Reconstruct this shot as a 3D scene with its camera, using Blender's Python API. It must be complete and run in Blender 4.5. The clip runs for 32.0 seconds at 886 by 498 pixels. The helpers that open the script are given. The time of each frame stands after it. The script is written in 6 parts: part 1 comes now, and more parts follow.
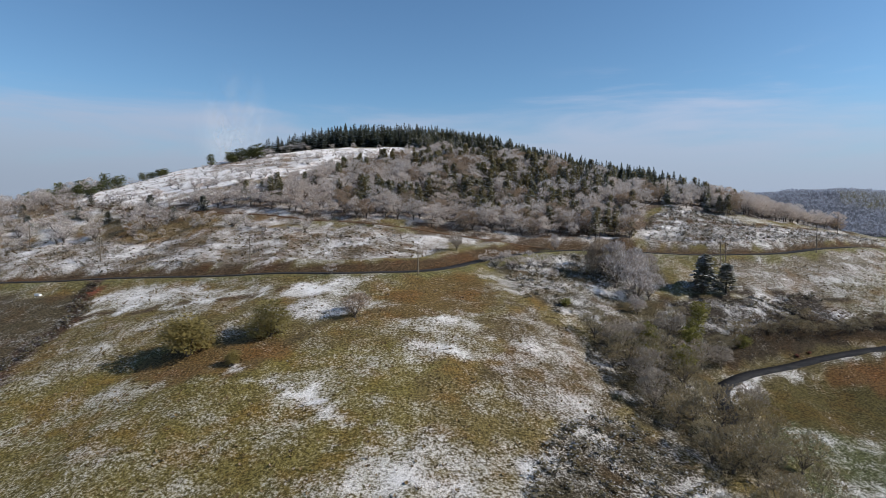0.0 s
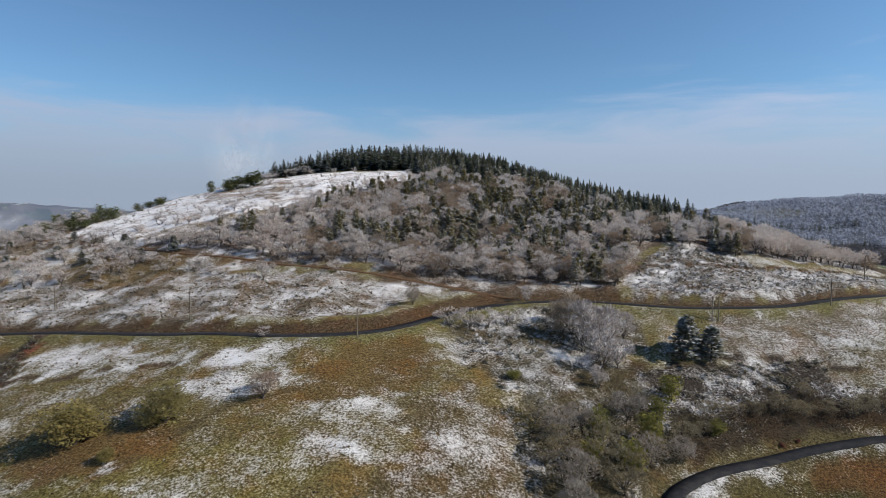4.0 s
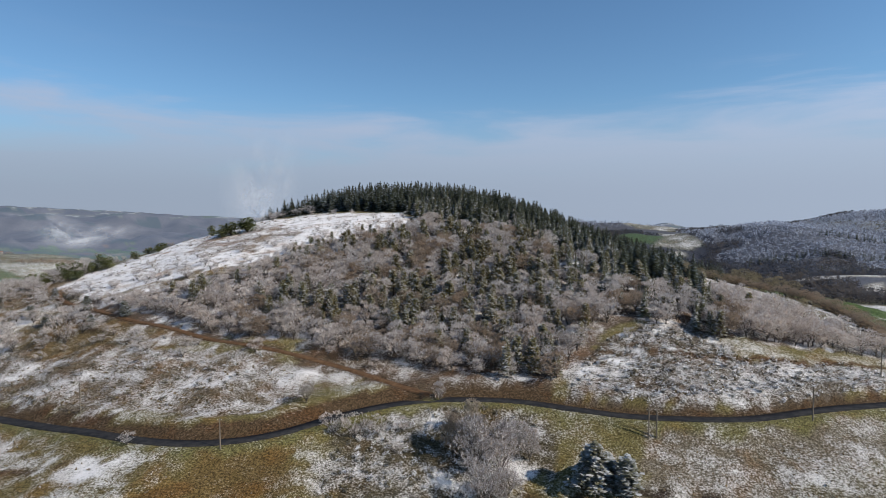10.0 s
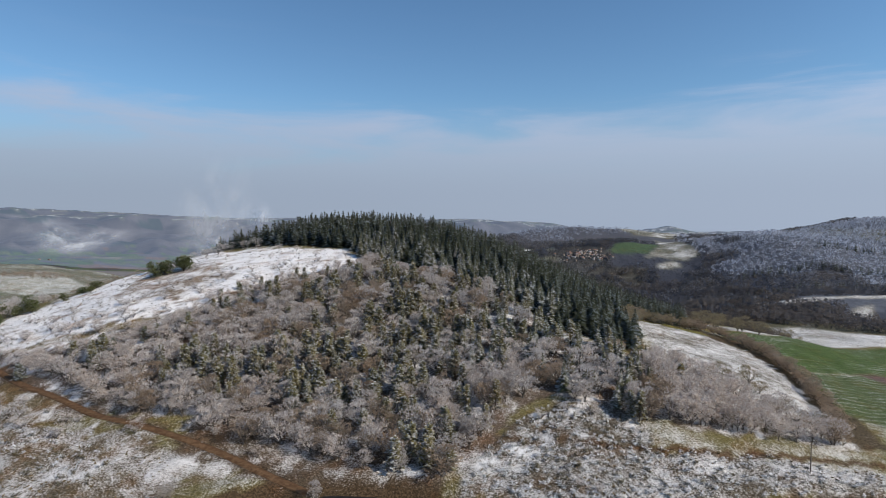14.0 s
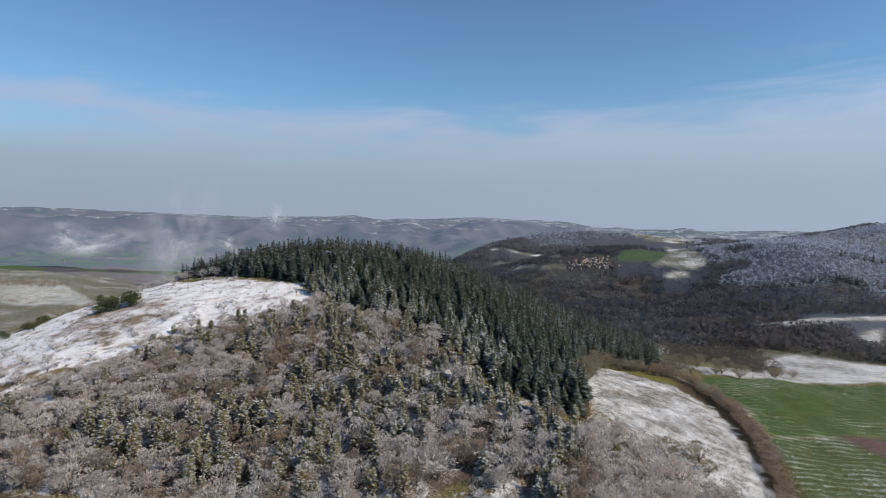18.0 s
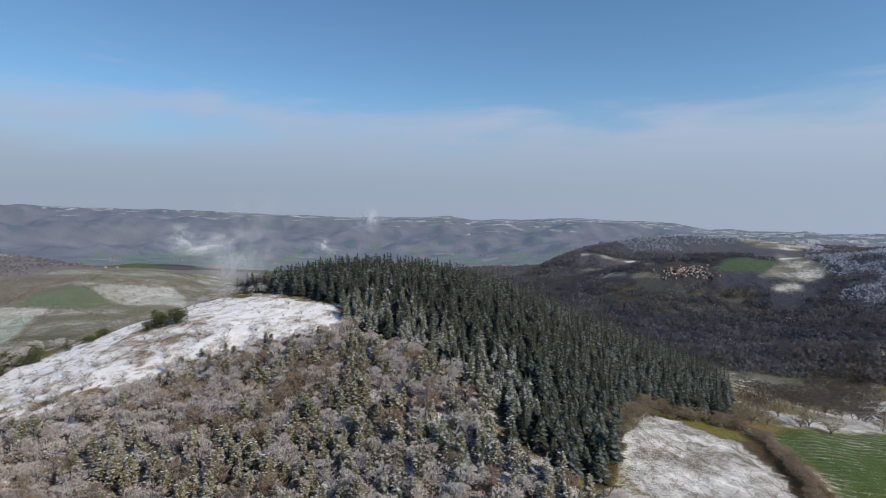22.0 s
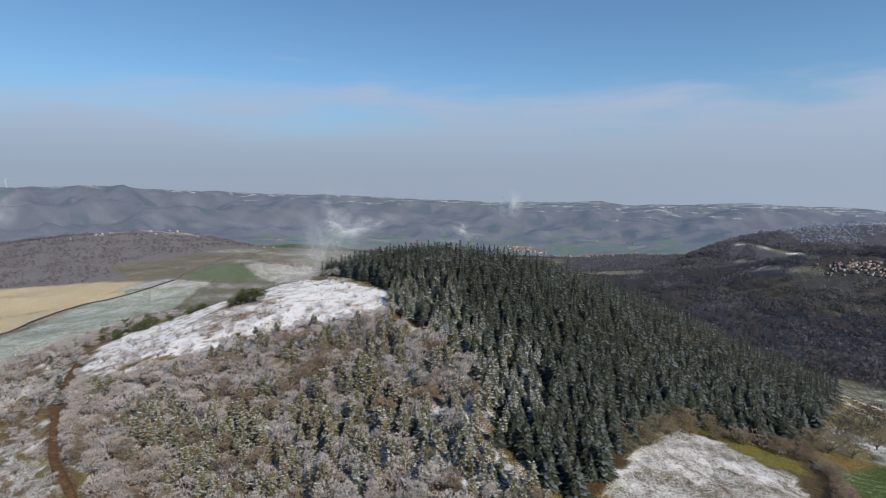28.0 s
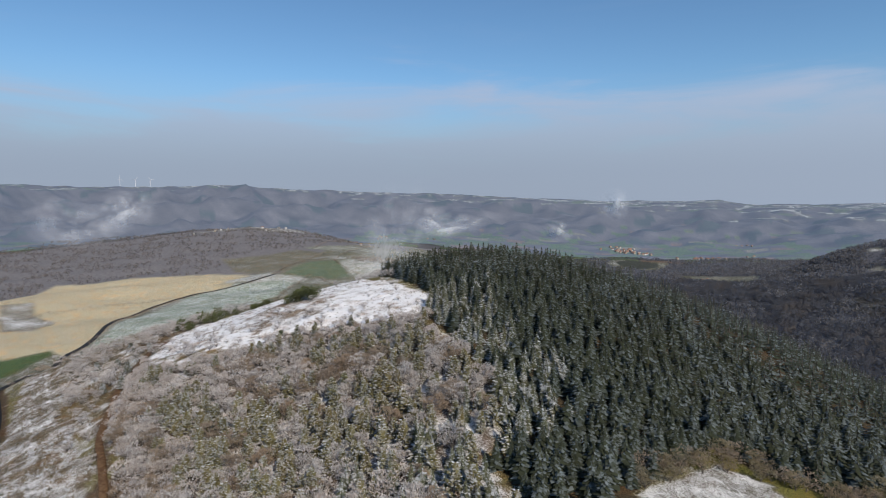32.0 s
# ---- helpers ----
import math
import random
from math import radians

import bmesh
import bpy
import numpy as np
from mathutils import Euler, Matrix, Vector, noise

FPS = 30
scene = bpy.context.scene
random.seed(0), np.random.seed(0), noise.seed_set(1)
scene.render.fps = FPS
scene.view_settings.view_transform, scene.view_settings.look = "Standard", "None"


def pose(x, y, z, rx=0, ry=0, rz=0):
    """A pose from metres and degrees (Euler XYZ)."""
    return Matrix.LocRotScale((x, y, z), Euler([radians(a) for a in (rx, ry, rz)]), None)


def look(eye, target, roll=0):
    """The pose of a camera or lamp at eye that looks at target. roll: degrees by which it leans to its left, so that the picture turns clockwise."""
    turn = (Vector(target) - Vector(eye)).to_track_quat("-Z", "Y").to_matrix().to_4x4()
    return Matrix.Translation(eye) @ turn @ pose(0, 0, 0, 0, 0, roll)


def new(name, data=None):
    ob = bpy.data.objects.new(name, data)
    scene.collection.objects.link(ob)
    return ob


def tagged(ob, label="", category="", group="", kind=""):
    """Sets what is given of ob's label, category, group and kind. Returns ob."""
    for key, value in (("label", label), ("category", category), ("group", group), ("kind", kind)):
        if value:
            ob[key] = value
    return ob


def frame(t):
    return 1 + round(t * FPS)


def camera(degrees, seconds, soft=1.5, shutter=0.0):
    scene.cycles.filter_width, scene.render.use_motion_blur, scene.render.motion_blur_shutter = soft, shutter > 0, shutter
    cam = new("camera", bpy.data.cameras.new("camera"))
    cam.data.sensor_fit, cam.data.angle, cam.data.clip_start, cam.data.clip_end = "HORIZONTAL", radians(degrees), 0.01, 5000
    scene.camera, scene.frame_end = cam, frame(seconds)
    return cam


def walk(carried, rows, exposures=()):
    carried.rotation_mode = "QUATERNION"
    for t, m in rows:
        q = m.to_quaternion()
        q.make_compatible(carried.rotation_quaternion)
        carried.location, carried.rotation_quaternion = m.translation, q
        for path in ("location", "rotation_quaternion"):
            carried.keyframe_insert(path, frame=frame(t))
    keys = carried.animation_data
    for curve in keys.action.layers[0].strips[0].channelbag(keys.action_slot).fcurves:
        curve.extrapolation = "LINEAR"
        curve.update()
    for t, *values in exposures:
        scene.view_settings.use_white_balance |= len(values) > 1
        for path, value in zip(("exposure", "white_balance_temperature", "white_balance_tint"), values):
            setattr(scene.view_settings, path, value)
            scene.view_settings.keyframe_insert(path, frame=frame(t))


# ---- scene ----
EXPOSURES = ()
cam = camera(76.21, 32.0, soft=0.6)
# seconds, eye, turn to the left, tilt up, lean (degrees)
PATH = (
    (0, 0.00, -0.00, 18.90, 0.013, -3.392, 0.143),
    (0.5, 2.94, 1.85, 20.64, 0.413, -3.476, 0.102),
    (1, 6.04, 3.76, 22.43, 1.023, -3.420, 0.092),
    (1.5, 9.25, 5.73, 24.23, 1.626, -3.464, 0.106),
    (2, 12.51, 7.74, 25.94, 1.970, -3.382, 0.106),
    (2.5, 15.83, 9.70, 27.55, 2.560, -3.375, 0.063),
    (4.5, 30.08, 16.01, 34.78, 5.686, -3.267, 0.051),
    (5, 34.17, 17.50, 36.44, 6.088, -3.195, 0.024),
    (5.5, 38.25, 19.09, 38.01, 6.764, -3.098, 0.013),
    (6, 42.19, 20.79, 39.50, 7.233, -2.968, 0.043),
    (6.5, 45.97, 22.68, 41.08, 7.922, -2.982, 0.009),
    (7, 49.94, 24.88, 42.79, 9.340, -2.938, 0.061),
    (7.5, 53.80, 27.01, 44.65, 10.338, -2.983, 0.022),
    (8, 57.62, 29.24, 46.73, 11.012, -2.948, 0.029),
    (8.5, 61.40, 31.54, 48.89, 12.407, -3.001, -0.039),
    (9, 65.17, 34.08, 51.08, 13.250, -3.016, -0.030),
    (9.5, 68.91, 36.79, 53.21, 13.806, -3.067, -0.074),
    (10, 72.60, 39.56, 55.40, 14.094, -3.061, -0.066),
    (10.5, 76.26, 42.34, 57.62, 14.314, -3.068, -0.061),
    (11, 79.74, 45.07, 59.85, 14.490, -3.076, -0.050),
    (11.5, 83.07, 47.78, 62.18, 14.616, -3.158, -0.095),
    (12, 86.28, 50.62, 64.79, 15.001, -3.148, -0.125),
    (12.5, 89.50, 53.51, 67.51, 15.735, -3.180, -0.124),
    (13, 92.75, 56.41, 70.25, 16.186, -3.204, -0.107),
    (13.5, 95.94, 59.27, 72.95, 15.815, -3.281, -0.066),
    (14, 99.26, 62.21, 75.59, 14.877, -3.275, -0.011),
    (14.5, 102.64, 65.10, 78.19, 14.527, -3.356, 0.019),
    (15, 106.06, 67.99, 80.75, 14.294, -3.341, 0.026),
    (15.5, 109.47, 70.92, 83.16, 14.199, -3.428, -0.005),
    (17.5, 121.58, 83.03, 91.96, 16.449, -3.620, 0.120),
    (18, 123.70, 86.61, 93.81, 16.806, -3.636, 0.102),
    (18.5, 125.79, 90.20, 95.57, 16.942, -3.655, 0.069),
    (19, 128.02, 93.78, 97.18, 17.220, -3.664, 0.067),
    (19.5, 130.45, 97.23, 98.54, 19.487, -3.703, 0.024),
    (20, 132.96, 100.61, 99.73, 22.200, -3.666, 0.047),
    (20.5, 135.44, 104.01, 100.81, 23.637, -3.701, 0.048),
    (21, 137.93, 107.52, 101.85, 24.697, -3.641, 0.040),
    (21.5, 140.64, 111.01, 102.77, 25.728, -3.659, 0.015),
    (22, 143.64, 114.34, 103.53, 26.800, -3.701, 0.046),
    (22.5, 146.94, 117.37, 104.08, 28.418, -3.841, 0.016),
    (23, 150.53, 120.02, 104.43, 30.299, -4.521, 0.017),
    (23.5, 154.34, 122.37, 104.64, 32.691, -5.124, -0.020),
    (24, 158.23, 124.57, 104.79, 34.544, -5.422, -0.015),
    (24.5, 161.98, 126.80, 104.91, 35.836, -5.367, -0.036),
    (25, 165.60, 129.14, 104.95, 38.739, -5.293, -0.028),
    (25.5, 169.08, 131.59, 104.94, 39.941, -5.281, -0.085),
    (27.5, 178.75, 143.19, 104.97, 41.590, -5.234, -0.057),
    (28, 180.72, 146.53, 105.03, 42.257, -5.241, -0.034),
    (28.5, 182.65, 149.92, 105.06, 42.718, -5.240, -0.024),
    (29, 184.56, 153.31, 105.12, 42.856, -5.254, -0.033),
    (29.5, 186.45, 156.76, 105.25, 43.378, -5.267, -0.018),
    (30, 188.30, 160.29, 105.46, 44.740, -5.280, -0.034),
    (30.5, 190.04, 163.82, 105.70, 47.071, -5.320, -0.010),
    (31, 191.73, 167.34, 105.96, 49.763, -5.344, -0.019),
    (31.5, 193.34, 170.86, 106.19, 51.372, -5.405, -0.038),
    (32, 194.91, 174.41, 106.43, 53.000, -5.397, -0.028),
)
walk(cam, [(t, pose(x, y, z, 0, 0, turn) @ pose(0, 0, 0, 90 + tilt) @ pose(0, 0, 0, 0, 0, lean)) for t, x, y, z, turn, tilt, lean in PATH],
     exposures=EXPOSURES)
# ---- end of path ----

# ---- world, sun ----
SUN_TURN, SUN_HEIGHT = radians(103), radians(34)
world = bpy.data.worlds.new("winter_sky")
scene.world = world
world.use_nodes = True
wn, wl = world.node_tree.nodes, world.node_tree.links
wn.clear()


def wnode(kind, **values):
    n = wn.new(kind)
    for key, value in values.items():
        n.inputs[key].default_value = value
    return n


def wmath(op, a, b):
    n = wn.new("ShaderNodeMath")
    n.operation = op
    n.use_clamp = False
    for i, v in enumerate((a, b)):
        if isinstance(v, (int, float)):
            n.inputs[i].default_value = v
        else:
            wl.new(v, n.inputs[i])
    return n.outputs[0]


sky = wn.new("ShaderNodeTexSky")
sky.sky_type, sky.sun_disc = "NISHITA", False
sky.sun_elevation, sky.sun_rotation = SUN_HEIGHT, SUN_TURN
sky.altitude, sky.air_density, sky.dust_density, sky.ozone_density = 400, 1.0, 0.5, 1.6
coord = wn.new("ShaderNodeTexCoord")
split = wn.new("ShaderNodeSeparateXYZ")
wl.new(coord.outputs["Generated"], split.inputs[0])
up = split.outputs["Z"]
# streaky high cloud: the direction flattened, so that the streaks run level
flat = wn.new("ShaderNodeMapping")
flat.inputs["Scale"].default_value = (1.0, 1.0, 7.0)
wl.new(coord.outputs["Generated"], flat.inputs["Vector"])
clouds = wnode("ShaderNodeTexNoise", Scale=2.3, Detail=7.0, Roughness=0.55, Distortion=0.4)
wl.new(flat.outputs["Vector"], clouds.inputs["Vector"])


def wramp(socket, a, b):
    n = wn.new("ShaderNodeMapRange")
    n.interpolation_type = "SMOOTHSTEP"
    n.inputs["From Min"].default_value, n.inputs["From Max"].default_value = a, b
    wl.new(socket, n.inputs["Value"])
    return n.outputs["Result"]


high = wramp(up, 0.42, 0.10)
bank = wmath("ADD", clouds.outputs["Fac"], wmath("MULTIPLY", wmath("SUBTRACT", 0.172, up), 2.3))
veil = wramp(bank, 0.42, 0.70)
wisp = wmath("MULTIPLY", wramp(clouds.outputs["Fac"], 0.52, 0.78), high)
cover = wmath("MINIMUM", wmath("ADD", wmath("MULTIPLY", veil, 0.62), wmath("MULTIPLY", wisp, 0.10)), 0.85)
haze = wmath("MULTIPLY", wramp(up, 0.21, 0.03), 0.92)
clear = wn.new("ShaderNodeMix")
clear.data_type, clear.blend_type = "RGBA", "MULTIPLY"
clear.inputs["Factor"].default_value = 1.0
wl.new(sky.outputs[0], clear.inputs["A"])
clear.inputs["B"].default_value = (0.745, 0.99, 1.15, 1)
mix1 = wn.new("ShaderNodeMix")
mix1.data_type = "RGBA"
wl.new(cover, mix1.inputs["Factor"])
wl.new(clear.outputs["Result"], mix1.inputs["A"])
mix1.inputs["B"].default_value = (4.85, 5.25, 6.6, 1)
mix2 = wn.new("ShaderNodeMix")
mix2.data_type = "RGBA"
wl.new(haze, mix2.inputs["Factor"])
wl.new(mix1.outputs["Result"], mix2.inputs["A"])
mix2.inputs["B"].default_value = (3.12, 3.75, 4.88, 1)
aim = wn.new("ShaderNodeVectorMath")
aim.operation = "DOT_PRODUCT"
aim.inputs[1].default_value = (math.sin(SUN_TURN), math.cos(SUN_TURN), 0)
wl.new(coord.outputs["Generated"], aim.inputs[0])
glow = wn.new("ShaderNodeMapRange")
for key, value in (("From Min", -0.9), ("From Max", 0.6), ("To Min", 0.98), ("To Max", 1.24)):
    glow.inputs[key].default_value = value
wl.new(aim.outputs["Value"], glow.inputs["Value"])
back = wn.new("ShaderNodeBackground")
wl.new(wmath("MULTIPLY", glow.outputs["Result"], 0.098), back.inputs["Strength"])
wl.new(mix2.outputs["Result"], back.inputs["Color"])
wout = wn.new("ShaderNodeOutputWorld")
wl.new(back.outputs[0], wout.inputs["Surface"])

sun = new("sun", bpy.data.lights.new("sun", "SUN"))
sun.data.energy, sun.data.angle, sun.data.color = 4.3, radians(0.6), (1.0, 0.925, 0.81)
toward = Vector((math.cos(SUN_HEIGHT) * math.sin(SUN_TURN), math.cos(SUN_HEIGHT) * math.cos(SUN_TURN), math.sin(SUN_HEIGHT)))
sun.matrix_world = look(toward * 600 + Vector((0, 300, 0)), (0, 300, 0))


# ---- materials ----
class Mat:
    """A small wrapper to write node materials briefly."""

    def __init__(self, name, rough=0.85, specular=0.25):
        self.mat = bpy.data.materials.new(name)
        self.mat.use_nodes = True
        self.t = self.mat.node_tree
        self.b = self.t.nodes["Principled BSDF"]
        self.b.inputs["Roughness"].default_value = rough
        self.b.inputs["Specular IOR Level"].default_value = specular

    def link(self, a, b):
        self.t.links.new(a, b)

    def node(self, kind, **values):
        n = self.t.nodes.new(kind)
        for key, value in values.items():
            if hasattr(value, "is_linked"):
                self.link(value, n.inputs[key])
            else:
                n.inputs[key].default_value = value
        return n

    def place(self):
        return self.node("ShaderNodeNewGeometry").outputs["Position"]

    def noise(self, scale, detail=4.0, rough=0.6, distortion=0.0, vector=None, stretch=None):
        v = vector if vector is not None else self.place()
        if stretch:
            m = self.t.nodes.new("ShaderNodeMapping")
            m.inputs["Scale"].default_value = stretch
            self.link(v, m.inputs["Vector"])
            v = m.outputs["Vector"]
        return self.node("ShaderNodeTexNoise", Vector=v, Scale=scale, Detail=detail, Roughness=rough, Distortion=distortion).outputs["Fac"]

    def ramp(self, socket, a, b, lo=0.0, hi=1.0, kind="SMOOTHSTEP"):
        n = self.t.nodes.new("ShaderNodeMapRange")
        n.interpolation_type = kind
        for key, value in (("Value", socket), ("From Min", a), ("From Max", b), ("To Min", lo), ("To Max", hi)):
            if hasattr(value, "is_linked"):
                self.link(value, n.inputs[key])
            else:
                n.inputs[key].default_value = value
        return n.outputs["Result"]

    def math(self, op, a, b=0.0):
        n = self.t.nodes.new("ShaderNodeMath")
        n.operation = op
        for i, v in enumerate((a, b)):
            if hasattr(v, "is_linked"):
                self.link(v, n.inputs[i])
            else:
                n.inputs[i].default_value = v
        return n.outputs[0]

    def mix(self, fac, a, b, blend="MIX"):
        n = self.t.nodes.new("ShaderNodeMix")
        n.data_type, n.blend_type = "RGBA", blend
        for key, value in (("Factor", fac), ("A", a), ("B", b)):
            if hasattr(value, "is_linked"):
                self.link(value, n.inputs[key])
            else:
                n.inputs[key].default_value = value if key == "Factor" or len(value) == 4 else (*value, 1)
        return n.outputs["Result"]

    def attr(self, name, out="Fac"):
        n = self.t.nodes.new("ShaderNodeAttribute")
        n.attribute_name = name
        return n.outputs[out]

    def island(self):
        return self.node("ShaderNodeNewGeometry").outputs["Random Per Island"]

    def thing(self):
        return self.node("ShaderNodeObjectInfo").outputs["Random"]

    def color(self, socket):
        if hasattr(socket, "is_linked"):
            self.link(socket, self.b.inputs["Base Color"])
        else:
            self.b.inputs["Base Color"].default_value = (*socket, 1)
        return self

    def bump(self, socket, strength, distance):
        n = self.node("ShaderNodeBump", Height=socket, Strength=strength, Distance=distance)
        self.link(n.outputs["Normal"], self.b.inputs["Normal"])
        return self


SNOW = (0.91, 0.88, 0.86)


def ground_material(name, haze_glow=0.0):
    m = Mat(name, 0.9, 0.15)
    soil, cover, wood = m.attr("soil", "Color"), m.attr("snow"), m.attr("wood")
    fine, mid, broad = m.noise(2.2, 6, 0.80), m.noise(0.33, 5, 0.62, 0.4), m.noise(0.055, 4, 0.6)
    grain = m.noise(6.0, 3, 0.75)
    tone = m.mix(m.ramp(fine, 0.40, 0.60), m.mix(1.0, soil, (0.25, 0.24, 0.215), "MULTIPLY"), m.mix(1.0, soil, (1.12, 1.12, 1.12), "MULTIPLY"))
    dry = m.mix(1.0, tone, (1.22, 0.93, 0.70), "MULTIPLY")
    tone = m.mix(m.ramp(m.noise(0.10, 6, 0.65), 0.48, 0.64, 0.0, 0.7), tone, dry)
    tone = m.mix(m.ramp(m.noise(0.17, 5, 0.6), 0.52, 0.70, 0.0, 0.4), tone, m.mix(1.0, tone, (0.80, 0.86, 0.72), "MULTIPLY"))
    tone = m.mix(m.ramp(grain, 0.52, 0.72, 0, 0.7), tone, m.mix(1.0, tone, (1.5, 1.45, 1.4), "MULTIPLY"))
    # snow between the sown rows
    across = m.node("ShaderNodeVectorMath", Vector=m.place())
    across.operation = "DOT_PRODUCT"
    across.inputs[1].default_value = (0.95, -1.9, 0.0)
    wave = m.math("SINE", m.math("ADD", across.outputs["Value"], m.math("MULTIPLY", m.noise(0.012, 2), 26.0)))
    cover = m.math("ADD", cover, m.math("MULTIPLY", wave, m.math("MULTIPLY", m.attr("rows"), 0.11)))
    # snow lies where coverage beats a mix of broad drifts and fine tufts
    level = m.math("ADD", m.math("ADD", m.math("MULTIPLY", fine, 0.66), m.math("MULTIPLY", mid, 0.21)), m.math("MULTIPLY", broad, 0.13))
    limit = m.ramp(cover, 0.0, 1.0, 0.665, 0.345, "LINEAR")
    lying = m.ramp(level, m.math("SUBTRACT", limit, 0.045), m.math("ADD", limit, 0.075))
    lying = m.math("MULTIPLY", lying, m.ramp(grain, 0.36, 0.60, m.ramp(cover, 0.55, 0.9, 0.22, 0.85), m.ramp(cover, 0.4, 0.75, 0.72, 1.0)))
    base = m.mix(m.math("MULTIPLY", lying, 0.97), tone, SNOW)
    # far woods seen as a floor of bare crowns
    crowns = m.noise(0.16, 5, 0.7)
    litter = m.mix(m.ramp(crowns, 0.40, 0.62), m.mix(1.0, soil, (0.86, 0.86, 0.88), "MULTIPLY"), m.mix(1.0, soil, (1.13, 1.13, 1.13), "MULTIPLY"))
    base = m.mix(wood, base, litter)
    m.color(base)
    m.bump(m.math("ADD", fine, m.math("MULTIPLY", grain, 0.55)), 0.72, 0.42)
    # distance haze, put in as an even blue glow of the surface
    if haze_glow:
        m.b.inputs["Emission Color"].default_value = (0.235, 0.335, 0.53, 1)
        m.b.inputs["Emission Strength"].default_value = haze_glow
    return m.mat


def leaf_material(name, dark, light, frost, share, rough=0.8, island_soft=0.12, per_thing=0.25, settle=0.0, lumps=0.0, through_light=0.0, gaps=0.0):
    m = Mat(name, rough, 0.12)
    r = m.island()
    hue = m.mix(m.noise(0.9, 4, 0.7), dark, light)
    hue = m.mix(m.ramp(m.noise(0.14, 3, 0.6), 0.40, 0.62, 0.0, 0.45), hue, m.mix(1.0, hue, (0.52, 0.48, 0.45), "MULTIPLY"))
    hue = m.mix(m.math("MULTIPLY", m.thing(), per_thing), hue, m.mix(1.0, hue, (1.5, 1.15, 0.75), "MULTIPLY"))
    where = m.math("ADD", m.math("MULTIPLY", r, 0.7), m.math("MULTIPLY", m.noise(0.05, 3, 0.6), 0.6))
    if lumps:
        # snow held in cushions rather than leaf by leaf
        where = m.math("ADD", m.math("MULTIPLY", where, 1.0 - lumps), m.math("MULTIPLY", m.ramp(m.noise(lumps, 3, 0.6), 0.36, 0.66), lumps))
    if settle:
        # snow settles on what lies flat
        split_n = m.node("ShaderNodeSeparateXYZ", Vector=m.node("ShaderNodeNewGeometry").outputs["Normal"])
        where = m.math("ADD", m.math("MULTIPLY", where, 1.0 - settle), m.math("MULTIPLY", m.ramp(split_n.outputs["Z"], 0.35, 0.95), settle))
    fac = m.ramp(where, 1.0 - share, 1.0 - share + island_soft)
    tint = m.mix(m.math("MULTIPLY", fac, 0.9), hue, frost)
    m.color(tint)
    if through_light:
        # fine twigs let light through the crown
        thin = m.node("ShaderNodeBsdfTranslucent", Color=tint)
        both = m.node("ShaderNodeMixShader", Fac=through_light)
        m.link(m.b.outputs[0], both.inputs[1])
        m.link(thin.outputs[0], both.inputs[2])
        out = both
        if gaps:
            # the share of a far crown that is open between its twigs
            out = m.node("ShaderNodeMixShader", Fac=gaps)
            m.link(both.outputs[0], out.inputs[1])
            m.link(m.node("ShaderNodeBsdfTransparent").outputs[0], out.inputs[2])
        m.link(out.outputs[0], m.t.nodes["Material Output"].inputs["Surface"])
    return m.mat


def bark_material(name, dark, light):
    m = Mat(name, 0.9, 0.1)
    m.color(m.mix(m.noise(3.0, 5, 0.7, 0.4, stretch=(1, 1, 0.3)), dark, light))
    m.bump(m.noise(9, 4), 0.5, 0.05)
    return m.mat


def asphalt_material():
    m = Mat("asphalt", 0.92, 0.12)
    m.color(m.mix(m.ramp(m.noise(0.5, 5), 0.35, 0.7), (0.022, 0.022, 0.025), (0.045, 0.043, 0.042)))
    m.bump(m.noise(20, 3), 0.3, 0.02)
    return m.mat


def earth_material():
    m = Mat("brown_earth", 0.95, 0.1)
    m.color(m.mix(m.ramp(m.noise(0.7, 6, 0.7), 0.35, 0.68), (0.085, 0.046, 0.024), (0.17, 0.100, 0.055)))
    m.bump(m.noise(3, 5), 0.7, 0.2)
    return m.mat


# the distant hills glow faintly blue in place of haze
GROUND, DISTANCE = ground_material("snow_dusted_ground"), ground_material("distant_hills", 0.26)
FROST = (0.66, 0.648, 0.655)
NEEDLE = leaf_material("spruce_needles", (0.030, 0.038, 0.026), (0.079, 0.089, 0.055), (0.29, 0.33, 0.35), 0.36, 0.8, 0.6, 0.22, 0.30, 0.0, 0.28)
SNOWSPRUCE = leaf_material("snowy_spruce_needles", (0.070, 0.080, 0.047), (0.160, 0.162, 0.098), (0.60, 0.61, 0.64), 0.36, 0.8, 0.4, 0.25, 0.4, 0.5, 0.25)
YELLOWGREEN = leaf_material("yellow_green_leaves", (0.125, 0.132, 0.036), (0.29, 0.275, 0.085), (0.6, 0.6, 0.6), 0.06, 0.8, 0.4, 0.25, 0.0, 0.0, 0.35)
REDTWIG = leaf_material("red_twigs", (0.13, 0.050, 0.036), (0.22, 0.085, 0.062), (0.6, 0.58, 0.58), 0.08, 0.8, 0.4)
BANKTWIG = leaf_material("bank_twigs", (0.095, 0.072, 0.046), (0.180, 0.140, 0.092), (0.42, 0.41, 0.40), 0.15, 0.85, 0.7, 0.3, 0.0, 0.0, 0.4)
GULLYTWIG = leaf_material("gully_twigs", (0.200, 0.168, 0.098), (0.350, 0.298, 0.188), (0.60, 0.58, 0.56), 0.32, 0.85, 0.7, 0.2, 0.0, 0.0, 0.45)
PINE = leaf_material("pine_needles", (0.125, 0.120, 0.056), (0.285, 0.256, 0.130), (0.64, 0.64, 0.65), 0.38, 0.8, 0.5, 0.35, 0.42, 0.6, 0.25)
